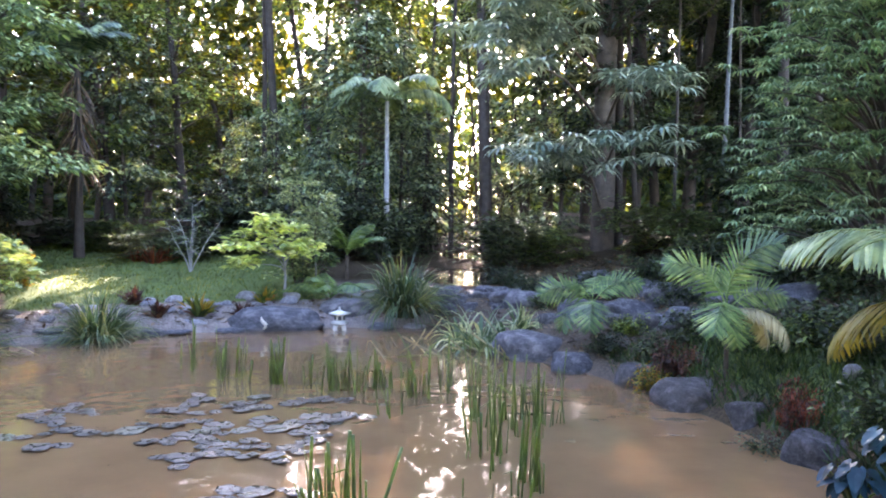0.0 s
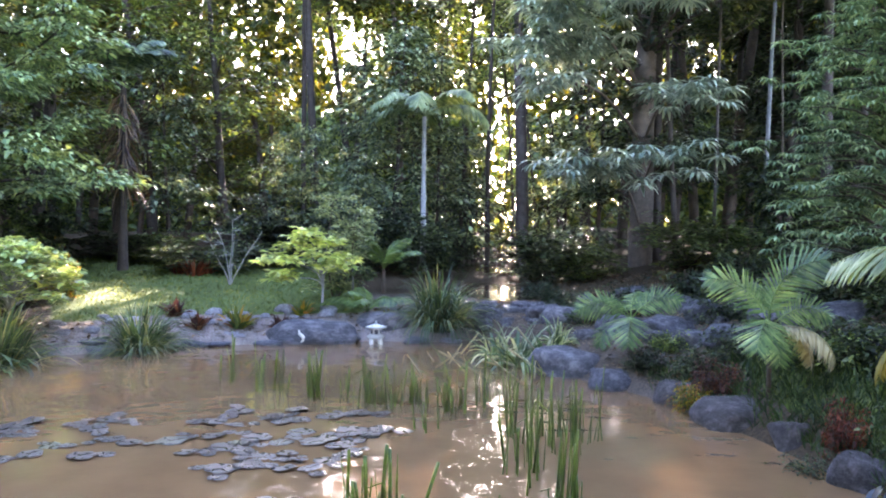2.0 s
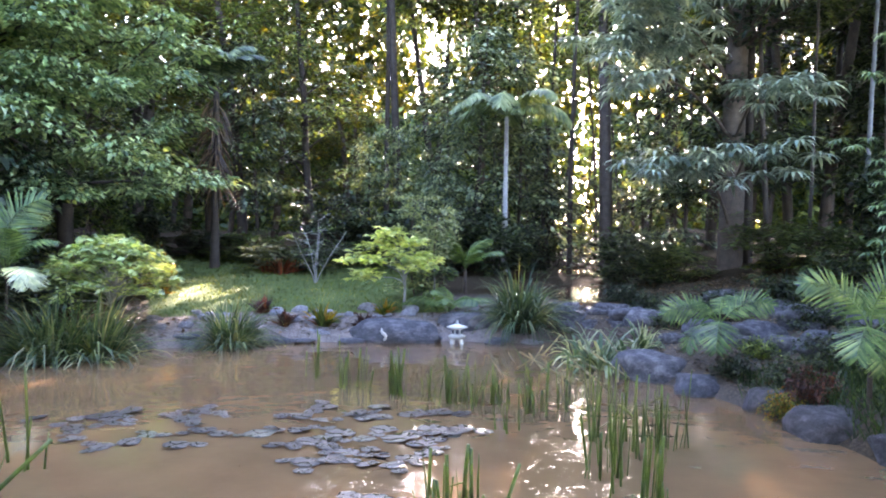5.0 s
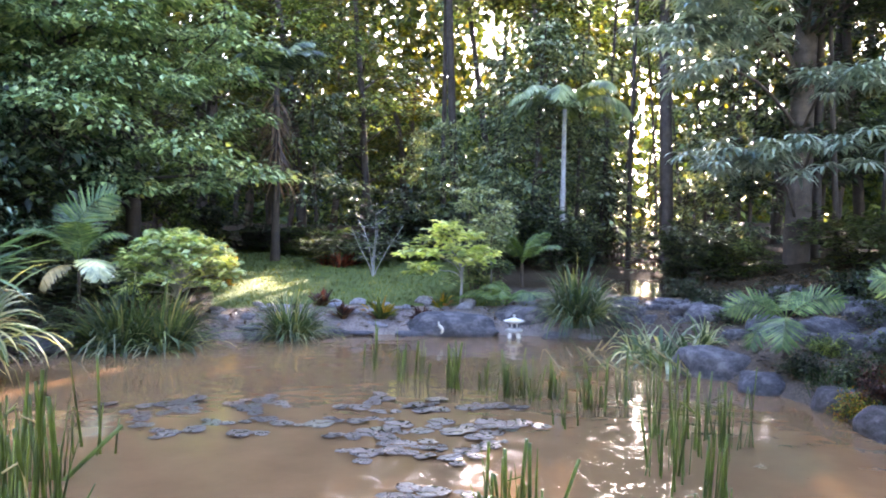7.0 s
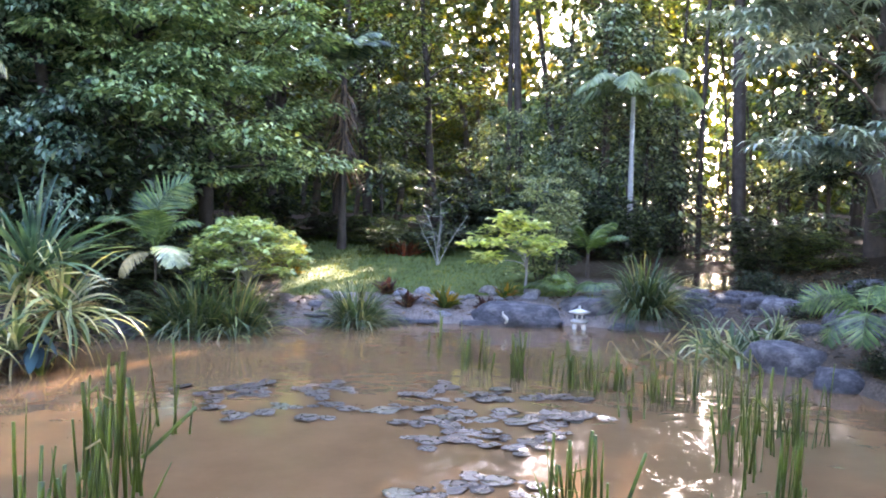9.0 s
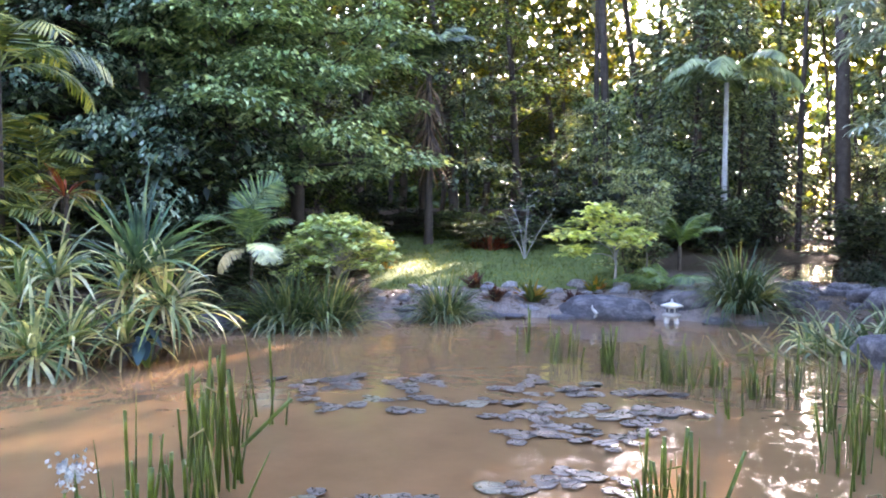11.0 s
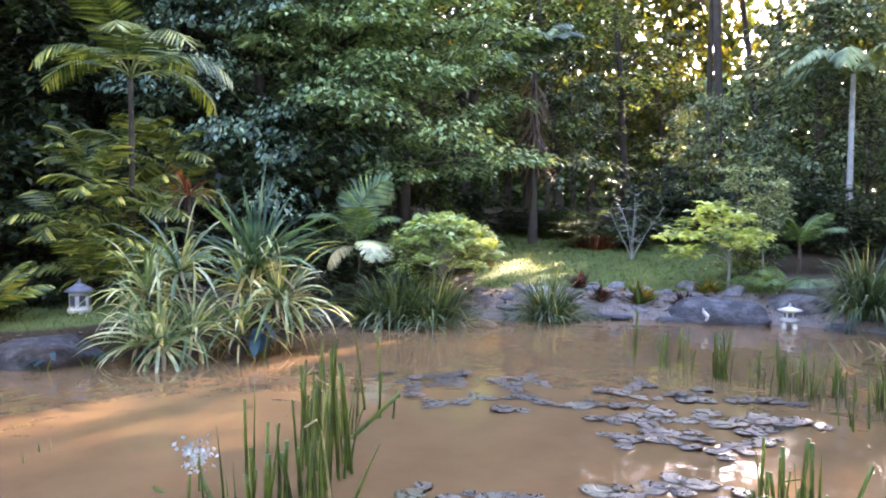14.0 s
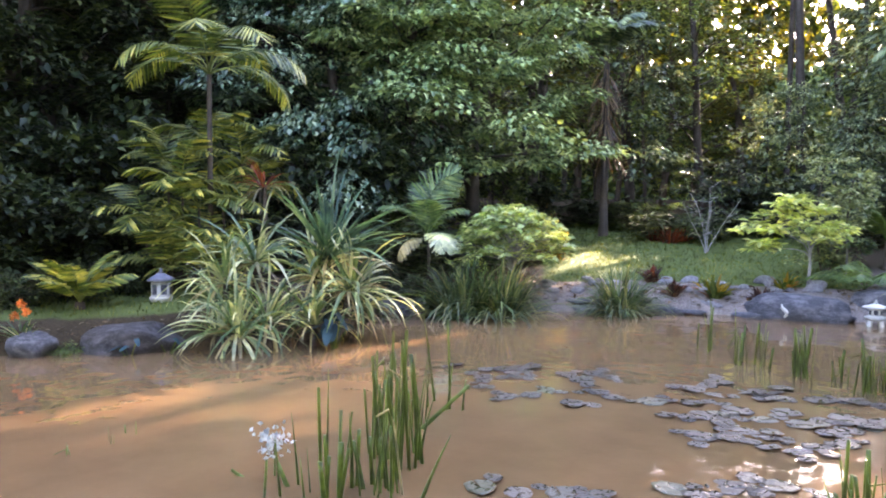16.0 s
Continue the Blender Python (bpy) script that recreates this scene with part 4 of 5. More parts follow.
def build_edge_trees():
    big = tree_meshes("broad_tree", 10, 0.2, 0.15, 3.4, 180, 180, 0.175, BARK, LEAF_EDGE, 0.5, 0.6, flat=0.4, ends_only=True)
    blue = tree_meshes("glossy_tree", 9, 0.16, 0.1, 2.8, 190, 200, 0.15, BARK, LEAF_BLUE, 0.42, 1.1, flat=0.6, ends_only=True)
    for b, d, s, k in ((-35.3, 19.3, 0.95, 0), (-40.5, 18.3, 0.95, 0), (-44, 17.5, 1.0, 1), (-50, 18.5, 1.05, 1)):
        x, y = spot(b, d)
        tree((big, blue)[k], x, y, rng.uniform(0, 360), s, "broadleaf_tree", ("broad tree with layered bright green leaves", "dense tree with glossy blue-green leaves")[k], "tree", "broadleaf trees beside the lawn")
    young = [tree_meshes("young_forest_tree", h, 0.07, 0.12, w, 76, 38, 0.19, BARK, LEAF_TEAL, 0.4, 0.7, flat=0.5) for h, w in ((7.0, 1.7), (5.6, 1.5))]
    for b, d, s, k in ((-14.6, 25.0, 0.6, 0), (-12.2, 23.5, 0.62, 0), (-9.6, 22.8, 0.6, 1), (-6.6, 23.5, 1.1, 0), (-3.0, 24.5, 1.05, 0), (-0.9, 27, 0.9, 1), (-22.5, 25, 1.0, 0), (-8.2, 27, 1.0, 0), (6.0, 25, 0.9, 1), (8.6, 24, 1.0, 0)):
        x, y = spot(b, d)
        tree(young[k], x, y, rng.uniform(0, 360), s, "forest_sapling", "young forest tree with clustered blue-green leaves", "tree", "young trees behind the lawn")
    # thin dark stems before the brightest part of the forest
    stems = [tree_meshes("thin_tree", 13, g, 0.66, 1.8, 44, 34, 0.2, BARK, LEAF_MID, 0.45, trunk_lean=0.02, wander=0.02) for g in (0.055, 0.08)]
    for i, (b, d) in enumerate(((-3.4, 29), (-2.5, 35), (-0.5, 31), (0.1, 40), (1.5, 37), (2.5, 33), (4.3, 30), (5.2, 36), (6.3, 27), (7.6, 33), (-5.2, 33))):
        x, y = spot(b, d)
        tree(stems[i % 2], x, y, 75 * i, 0.9 + 0.05 * (i % 4), "forest_tree", "thin dark forest tree against the light", "tree", "forest trees round the pond")
    # standing trunks in the sun gap
    for b, d, g, h, lx, mat, label in ((3.3, 24, 0.23, 15, -0.04, BARK, "dark straight forest trunk against the light"), (0.6, 25, 0.09, 14, 0.01, BARK, "thin dark trunk in the sunlit gap"), 
                                      (20.1, 20, 0.065, 12, 0.0, BARK_SILVER, "slim pale trunk of a forest tree"), (21.2, 21, 0.035, 11, 0.012, BARK_GREY, "slim pale trunk of a forest tree"), (16.8, 19.5, 0.05, 9, 0.0, BARK_GREY, "thin grey sapling trunk in the forest"), (14.3, 21, 0.08, 11, -0.06, BARK, "thin dark leaning trunk in the forest"), (-1.5, 26, 0.08, 13, 0.02, BARK, "thin dark trunk in the sunlit gap")):
        m = tree_meshes("tall_tree", h, g, 0.62, 2.4, 60, 40, 0.2, mat, LEAF_DARK, 0.45, trunk_lean=0.0, wander=0.01)
        x, y = spot(b, d)
        o = tree(m, x, y, 0, 1, "forest_tree", label, "tree", "forest trees round the pond")
        o.rotation_euler = (0, lx, 0)


rng = np.random.default_rng(28)
build_edge_trees()


# ---- rocks ----
def rock_mesh(seed, mat, sub=4):
    """A boulder: a ball cut by random planes, with softened edges and small dents."""
    r = np.random.default_rng(seed)
    planes = [(Vector(r.normal(0, 1, 3)).normalized(), r.uniform(0.6, 0.88)) for _ in range(13)] + [(Vector((r.normal(0, 0.15), r.normal(0, 0.15), 1)).normalized(), r.uniform(0.55, 0.75))]
    bm = bmesh.new()
    bmesh.ops.create_icosphere(bm, subdivisions=sub, radius=1)
    o = Vector((seed * 7.1, seed * 3.3, seed * 1.7))
    for v in bm.verts:
        p = v.co.normalized()
        reach = 1.0
        for n, h in planes:
            c = p.dot(n)
            if c > 0.05:
                reach = min(reach, h / c)
        k = reach * (1 + 0.12 * noise.noise(p * 1.4 + o) + 0.06 * noise.noise(p * 3.5 + o) + 0.03 * noise.noise(p * 9 + o))
        v.co = p * k
    bmesh.ops.smooth_vert(bm, verts=bm.verts, factor=0.5, use_axis_x=True, use_axis_y=True, use_axis_z=True)
    me = bpy.data.meshes.new("rock")
    bm.to_mesh(me)
    bm.free()
    me.polygons.foreach_set("use_smooth", np.ones(len(me.polygons), bool))
    me.materials.append(mat)
    return me


ROCKS = [rock_mesh(i + 1, ROCK) for i in range(5)]
ROCKS_DARK = [rock_mesh(i + 1, ROCK_BROWN) for i in range(5)]
STONES = [rock_mesh(i + 11, PALE_STONE, 3) for i in range(3)]


def rock(x, y, sx, sy, sz, turn=0, kind=0, z=None, stone=False, label="rounded blue-grey boulder at the water's edge", dark=False):
    me = (STONES if stone else ROCKS_DARK if dark else ROCKS)[kind % (3 if stone else 5)]
    ob = new("stone" if stone else "boulder", me)
    ob.matrix_world = pose(x, y, (max(-0.05, on_ground(x, y)) if z is None else z) + sz * 0.25, 0, 0, turn) @ Matrix.Diagonal((sx * 1.3, sy * 1.3, sz * 1.35, 1))
    tagged(ob, label, "rock", "rocks round the pond")


def build_rocks():
    # boulders on the right bank, from the inflow to the near shore
    for x, y, sx, sy, sz, k in ((1.2, 10.75, 0.47, 0.4, 0.34, 0), (1.72, 9.85, 0.32, 0.3, 0.2, 1), (2.33, 9.0, 0.31, 0.28, 0.22, 2), (2.66, 7.95, 0.36, 0.32, 0.23, 3), (2.88, 7.05, 0.19, 0.21, 0.21, 4), (3.0, 6.05, 0.24, 0.25, 0.22, 0)):
        rock(x, y, sx, sy, sz, k * 40, k, z=0, dark=y < 9.5, label="rounded dark brown-grey boulder at the water's edge" if y < 9.5 else "rounded blue-grey boulder at the water's edge")
    # left shore
    rock(-2.9, 13.35, 0.72, 0.4, 0.36, 0, 1, z=0, label="broad blue-grey boulder on the far shore")
    rock(-1.75, 14.1, 0.55, 0.3, 0.3, 10, 3, z=0.15)
    rock(-8.88, 5.0, 0.55, 0.34, 0.27, 50, 3, z=0, dark=True, label="long low dark grey boulder beside the lantern")
    rock(-9.5, 4.15, 0.3, 0.26, 0.2, 20, 4, z=0)
    for b, d, w, k in ((-41.7, 12.7, 0.34, 0), (-40.4, 12.6, 0.27, 3), (-42.6, 13.1, 0.26, 2), (-39.6, 12.9, 0.2, 1)):
        x, y = spot(b, d)
        rock(x, y, w, w * 0.8, w * 0.6, b * 20, k, z=0.03, label="blue-grey boulder between the rosettes and the mat-rush")
    x, y = spot(28.6, 8.3)
    rock(x, y, 0.1, 0.08, 0.13, 20, 1, stone=True, label="small pale upright stone on the grassy bank")
    edge = np.array(SHORE[11:20])
    run = np.concatenate([[0], np.cumsum(np.linalg.norm(np.diff(edge, axis=0), axis=1))])
    for i in range(24):
        s = run[-1] * (i + 0.5 + rng.uniform(-0.4, 0.4)) / 24
        x, y = np.interp(s, run, edge[:, 0]), np.interp(s, run, edge[:, 1])
        off = (0.03, 0.26)[i % 3 == 2] + rng.uniform(-0.06, 0.1)
        x, y = x - off * 0.25, y + off
        size, pale = (rng.uniform(0.17, 0.38), rng.uniform(0.13, 0.22), rng.uniform(0.05, 0.11), rng.uniform(-30, 30)), rng.uniform() < 0.4
        if math.hypot(x + 1.81, (y - 13.2) * 0.7) > 0.5:
            rock(x, y, *size, i, z=(0.0, 0.12)[i % 3 == 2], stone=pale, label="flat edging stone along the far shore")
    for i in range(40):
        b = rng.uniform(-40, -3)
        x, y = spot(b, 14.3 + rng.uniform(-0.3, 0.9) - max(0, -22 - b) * 0.11)
        if shore_distance(np.array([x]), np.array([y]))[0] > 0.5:
            s = rng.uniform(0.05, 0.14)
            rock(x, y, s * 1.3, s, s * 0.8, rng.uniform(0, 180), i, stone=True, label="small pale stone on the bare bank")
    # weir of the upper pool and rocks on the right slope
    for i in range(20):
        rock(-0.3 + (i % 10) * 0.17, 14.75 + 0.12 * math.sin(i * 2) - 0.35 * (i // 10), rng.uniform(0.12, 0.2), 0.18, rng.uniform(0.12, 0.19), i * 37, i, z=(0.46, 0.22)[i // 10], label="dark wet rock of the little weir")
    for x, y, w, z, k in ((-0.3, 14.55, 0.26, 0.42, 1), (0.18, 14.5, 0.3, 0.4, 2), (0.68, 14.6, 0.28, 0.42, 4), (1.1, 14.7, 0.22, 0.44, 0)):
        rock(x, y, w, 0.16, 0.15, 10 * k - 20, k, z=z, label="flat blue-grey slab of the little weir")
    for i in range(60):
        b, d = rng.uniform(7, 29), rng.uniform(11.3, 17.5)
        x, y = spot(b, d)
        s = rng.uniform(0.08, 0.25)
        rock(x, y, s * 1.2, s, s * 0.7, rng.uniform(0, 180), i, label="grey rock on the planted slope")
    for b, d, s in ((10.5, 12.6, 0.36), (13.2, 12.0, 0.4), (15.2, 11.2, 0.34), (16.4, 12.6, 0.4), (18.2, 11.0, 0.36), (20.5, 11.8, 0.32), (22.5, 11.4, 0.4), (25.5, 11.4, 0.36), (4.9, 14.6, 0.36), (6.4, 14.2, 0.4)):
        x, y = spot(b, d)
        rock(x, y, s, s * 0.8, s * 0.6, b * 50, int(b), label="large blue-grey rock on the planted slope")


rng = np.random.default_rng(29)
build_rocks()


# ---- reeds and lily pads ----
def reed_mesh(seed, kind):
    """A stem one metre tall: cut flat, pointed, or snapped over at the top."""
    r = np.random.default_rng(seed)
    s = np.linspace(0, 1, 8)[:, None]
    lean = r.normal(0, 0.05, 2)
    pts = np.column_stack([lean[0] * s * s, lean[1] * s * s, s[:, 0]])
    if kind == 2:
        k = np.clip(s[:, 0] - 0.82, 0, 1)
        pts = pts + np.column_stack([k * 1.1, k * 0.4, -k * 1.5])
    end = (0.8, 0.12, 0.35)[kind]
    v, f = tube(pts, 0.019 * np.linspace(1, end, 8), 6)
    v[:, 1] *= 0.6
    caps = [[42 + i, 42 + j, 42 + k, 42 + m] for i, j, k, m in ((0, 1, 2, 3), (0, 3, 4, 5))]
    return mesh_of("reed_stem", v, np.vstack([f, caps]), REED_DRY if seed in (4, 7) else REED, True)


REEDS = [reed_mesh(i, (0, 0, 1, 1, 0, 2, 1, 2)[i]) for i in range(8)]


def reed_bed(x, y, wide, deep, count, tall, label, thin=1.0):
    root = new("reed_clump")
    root.matrix_world = pose(x, y, -0.25)
    for i in range(count):
        ob = part("stem", REEDS[int(rng.choice(8, p=[0.28, 0.27, 0.11, 0.1, 0.01, 0.11, 0.1, 0.02]))], root)
        h = tall * rng.uniform(0.4, 1.05) + 0.25
        w = thin * rng.uniform(0.45, 1.1)
        tip = 26 if rng.uniform() < 0.07 else 4
        ob.matrix_local = pose(rng.normal(0, wide / 2.2), rng.normal(0, deep / 2.2), 0, rng.normal(0, tip), rng.normal(0, tip), rng.uniform(0, 360)) @ Matrix.Diagonal((w, w, h, 1))
    return tagged(root, label, "reeds", "reed clumps in the pond")


def build_reeds():
    near = "cut green reed stems standing in the muddy water"
    for x, y, w, d, n, h in ((-3.35, 3.55, 0.35, 0.25, 20, 0.75), (-3.65, 3.2, 0.35, 0.2, 12, 0.5), (-3.5, 4.05, 0.2, 0.15, 6, 1.05), (-4.2, 4.65, 0.22, 0.25, 16, 0.8), (-3.8, 4.2, 0.35, 0.35, 16, 0.85), (-4.22, 5.4, 0.2, 0.2, 6, 0.85),
                             (-3.78, 3.48, 0.04, 0.04, 2, 0.75), (-0.68, 4.93, 0.3, 0.15, 24, 0.48)):
        reed_bed(x, y, w, d, int(n * 1.1), h, near, 1.15)
    for x, y, w, d, n, h in ((0.37, 7.3, 0.2, 0.4, 16, 0.75), (0.36, 6.1, 0.2, 0.5, 20, 0.85), (0.83, 7.05, 0.3, 0.35, 34, 0.7), (0.63, 5.45, 0.12, 0.15, 16, 0.5), (0.45, 5.2, 0.3, 0.2, 8, 0.3)):
        reed_bed(x, y, w, d, int(n * 1.0), h * 1.05, near, 0.7)
    for x, y, n, h in ((-3.22, 9.6, 9, 0.55), (-2.68, 9.1, 9, 0.55), (-2.41, 9.1, 6, 0.6), (-1.9, 8.8, 16, 0.6), (-1.55, 8.8, 9, 0.5), (-1.2, 8.5, 18, 0.5), (-0.97, 8.5, 14, 0.5), (-0.5, 7.4, 6, 0.45), (-0.3, 8.3, 16, 0.6), (-0.65, 8.6, 14, 0.5), (0.1, 8.6, 8, 0.5)):
        reed_bed(x, y, 0.17, 0.2, int(n * 1.1), h * rng.uniform(0.85, 1.35), "thin green reeds rising from open water", 0.95)
    root = new("fallen_reeds")
    root.matrix_world = pose(0.1, 11.0, 0.05)
    for i in range(26):
        ob = part("stalk", REEDS[(4, 7, 6)[i % 3]], root)
        ob.matrix_local = pose(rng.uniform(-1.0, 0.9), rng.uniform(-1.3, 1.3), rng.uniform(-0.05, 0.1), 0, rng.uniform(48, 88), rng.uniform(0, 360)) @ Matrix.Diagonal((0.9, 0.9, rng.uniform(0.35, 0.8), 1))
    tagged(root, "fallen pale reed stalks lying crosswise at the inflow", "reeds")
    for x, y, n in ((-5.69, 2.65, 4), (-5.67, 3.19, 3), (-5.6, 2.95, 3)):
        reed_bed(x, y, 0.15, 0.1, n, 0.12, "short broken reed stubs in the shallow water", 0.7)


rng = np.random.default_rng(30)
build_reeds()


def pad_mesh(seed):
    r = np.random.default_rng(seed)
    n, rings = 26, 4
    a = np.linspace(0.07, 2 * np.pi - 0.07, n)
    wob = 1 + r.normal(0, 0.025, n) + 0.03 * np.sin(a * 2 + r.uniform(0, 6)) + 0.05 * np.sin(a * 3 + r.uniform(0, 6)) + 0.04 * np.sin(a * 7 + r.uniform(0, 6))
    lift = r.uniform(0.02, 0.1) * np.clip(np.sin(a * r.integers(1, 4) + r.uniform(0, 6)), 0, 1) ** 2 + 0.015
    v, f = [[0, 0, 0.02]], []
    for k in range(1, rings + 1):
        s = k / rings
        for j in range(n):
            v.append([math.cos(a[j]) * wob[j] * s, math.sin(a[j]) * wob[j] * s, 0.02 + lift[j] * s ** 4 + r.normal(0, 0.008)])
    for j in range(n - 1):
        f.append([0, 1 + j, 2 + j, 2 + j])
        for k in range(rings - 1):
            b = 1 + k * n + j
            f.append([b, b + n, b + n + 1, b + 1])
    bm = bmesh.new()
    vs = [bm.verts.new(p) for p in v]
    for q in f:
        bm.faces.new([vs[i] for i in dict.fromkeys(q)])
    bmesh.ops.recalc_face_normals(bm, faces=bm.faces)
    bmesh.ops.solidify(bm, geom=bm.faces, thickness=0.01)
    me = bpy.data.meshes.new("lily_pad")
    bm.to_mesh(me)
    bm.free()
    me.polygons.foreach_set("use_smooth", np.ones(len(me.polygons), bool))
    me.materials.append(PAD)
    return me


PADS = [pad_mesh(i) for i in range(6)]


PADS_FAR = [(-4.62, 6.64, 0.13), (-4.38, 6.19, 0.08), (-4.49, 6.44, 0.09), (-4.63, 7.07, 0.15), (-4.35, 6.85, 0.11), (-4.45, 7.36, 0.14), (-3.97, 6.08, 0.11), (-3.8, 6.24, 0.11), (-3.78, 6.5, 0.1), (-3.35, 6.23, 0.12), (-3.98, 7.3, 0.12),
            (-3.74, 7.49, 0.13), (-3.69, 7.11, 0.14), (-3.49, 7.42, 0.08), (-3.42, 6.77, 0.1), (-3.16, 6.7, 0.13), (-2.55, 7.98, 0.16), (-2.65, 7.5, 0.13), (-2.4, 7.42, 0.11), (-2.16, 7.76, 0.17), (-1.85, 7.68, 0.15), (-1.97, 8.11, 0.14), (-1.57, 7.86, 0.16)]
PADS_MID = [(-1.27, 8.0, 0.15), (-2.8, 6.77, 0.16), (-2.48, 6.97, 0.13), (-2.53, 6.44, 0.12), (-2.24, 6.6, 0.15), (-2.06, 6.95, 0.15), (-1.8, 6.82, 0.12), (-1.47, 6.9, 0.19), (-1.15, 6.96, 0.13), (-1.22, 7.26, 0.16), (-2.07, 5.99, 0.14), (-1.87, 6.16, 0.11), (-1.83, 6.36, 0.11),
            (-1.65, 6.46, 0.1), (-1.6, 6.3, 0.08), (-1.58, 6.08, 0.13), (-1.36, 6.06, 0.11), (-1.27, 6.3, 0.12), (-1.1, 6.52, 0.12), (-1.7, 7.2, 0.14), (-0.95, 7.35, 0.14), (-5.2, 6.9, 0.11)]
PADS_NEAR = [(-2.85, 3.98, 0.13), (-2.61, 4.07, 0.11), (-2.38, 4.22, 0.12), (-2.18, 4.38, 0.1), (-1.86, 4.74, 0.12), (-1.58, 5.02, 0.14), (-1.3, 5.24, 0.13), (-1.36, 5.02, 0.08), (-1.02, 5.23, 0.09), (-0.95, 5.0, 0.1)]


def build_pads():
    spread = []
    for x, y, r in PADS_FAR + PADS_MID + PADS_NEAR:
        spread.append((x, y, r * 0.98))
        for _ in range(int(rng.integers(1, 4))):
            a = rng.uniform(0, 2 * math.pi)
            spread.append((x + r * 1.5 * math.cos(a), y + r * 1.5 * math.sin(a), r * rng.uniform(0.45, 0.8)))
    for i, (x, y, r) in enumerate(spread):
        ob = new("lily_pad", PADS[int(rng.integers(6))])
        ob.matrix_world = pose(x, y, 0.002 + 0.003 * (i % 5), rng.normal(0, 2.4), rng.normal(0, 2.4), rng.uniform(0, 360)) @ Matrix.Diagonal((r, r * rng.uniform(0.8, 1.0), r, 1))
        tagged(ob, "round grey-green water lily pad floating flat", "lily pad", "lily pads on the pond")


rng = np.random.default_rng(31)
build_pads()


# ---- garden lanterns ----
ROOF_GREY = surface("weathered_grey_roof", [(0.3, (0.1, 0.1, 0.13)), (0.7, (0.28, 0.28, 0.33))], 9, relief=0.3, depth=0.006, fine=70)
def lantern(x, y, z, scale, turn, label, top=CONCRETE, box=0.105):
    root = new("garden_lantern")
    root.matrix_world = pose(x, y, z, 0, 0, turn) @ Matrix.Scale(scale, 4)

    def ring(profile, sides, mat, name, twist=0.0, lab=""):
        pts, r = np.array([(0, 0, h) for _, h in profile], float), [w for w, _ in profile]
        a = np.linspace(0, 2 * np.pi, sides, endpoint=False) + twist
        v = np.concatenate([np.column_stack([w * np.cos(a), w * np.sin(a), np.full(sides, h)]) for w, h in profile])
        n, k = np.meshgrid(np.arange(len(profile) - 1), np.arange(sides), indexing="ij")
        k2 = (k + 1) % sides
        f = np.stack([n * sides + k, n * sides + k2, (n + 1) * sides + k2, (n + 1) * sides + k], -1).reshape(-1, 4)
        part(name, mesh_of("lantern_" + name, v, f, mat), root, lab)

    up = 0.09 if box > 0.12 else 0.0
    for a in (45, 135, 225, 315):
        v, f = tube([(0.13 * math.cos(radians(a)), 0.13 * math.sin(radians(a)), 0), (0.1 * math.cos(radians(a)), 0.1 * math.sin(radians(a)), 0.16)], [0.045, 0.04], 6)
        part("foot", mesh_of("lantern_foot", v, f, CONCRETE), root)
    ring([(0, 0.13), (0.15, 0.13), (0.17, 0.16), (0.17, 0.19), (0.12, 0.21), (0, 0.21)], 6, CONCRETE, "base")
    ring([(0, 0.2), (box * 1.06, 0.2), (box, 0.22), (box, 0.34 + up), (0, 0.34 + up)], 6, CONCRETE, "light_box")
    # dark panels on the closed box paint the shade inside its openings
    for k in range(6):
        a = radians(60 * k + 30)
        c = Vector((math.cos(a), math.sin(a), 0)) * (box * 0.866 + 0.006)
        s = Vector((-math.sin(a), math.cos(a), 0)) * box * 0.3
        v = np.array([c - s + Vector((0, 0, 0.228)), c + s + Vector((0, 0, 0.228)), c + s + Vector((0, 0, 0.305 + up * 0.8)), c - s + Vector((0, 0, 0.305 + up * 0.8))])
        part("window", mesh_of("lantern_window", v, [[0, 1, 2, 3]], DARK), root, "dark panel standing in for a shaded window opening")
    low = 0.045 if top is CONCRETE else 0.0
    ring([(w, h + up) for w, h in ((0, 0.335), (0.2, 0.335), (0.21, 0.36), (0.12, 0.41 - low * 0.6), (0.05, 0.45 - low), (0, 0.45 - low))], 6, top, "roof")
    ring([(w, h + up) for w, h in ((0, 0.44 - low), (0.03, 0.44 - low), (0.035, 0.47 - low), (0.015, 0.485 - low), (0.028, 0.5 - low), (0, 0.53 - low))], 8, top, "finial")
    return tagged(root, label, "lantern", "stone garden lanterns")


lantern(-1.81, 13.3, -0.03, 0.92, 10, "small pale concrete garden lantern standing at the water's edge")
lantern(-10.18, 6.32, on_ground(-10.18, 6.32) - 0.12, 1.0, 14, "small concrete garden lantern with a grey roof on the grassy bank", ROOF_GREY, 0.145)


# ---- umbrella tree, shaggy palm, taro, ground covers ----
UMBRELLA = leaf_material("umbrella_leaf", [(0, (0.14, 0.2, 0.21)), (0.5, (0.28, 0.36, 0.37)), (1, (0.48, 0.54, 0.54))], rough=0.3, through_light=0.2, gloss=0.8)


def rosettes(points, count, length, width, hang=1.5):
    """Rings of drooping leaflets at twig ends."""
    c = np.repeat(points, count, 0)
    a = np.tile(np.linspace(0, 2 * np.pi, count, endpoint=False), len(points)) + np.repeat(rng.uniform(0, 6, len(points)), count)
    e = rng.uniform(-0.1, 0.45, len(c))
    way = np.column_stack([np.cos(a) * np.cos(e), np.sin(a) * np.cos(e), np.sin(e)])
    return blades(c, way, (0, 0, 1), length * rng.uniform(0.75, 1.2, len(c)), width, hang, segs=4, fold=0.15, root=0.25)


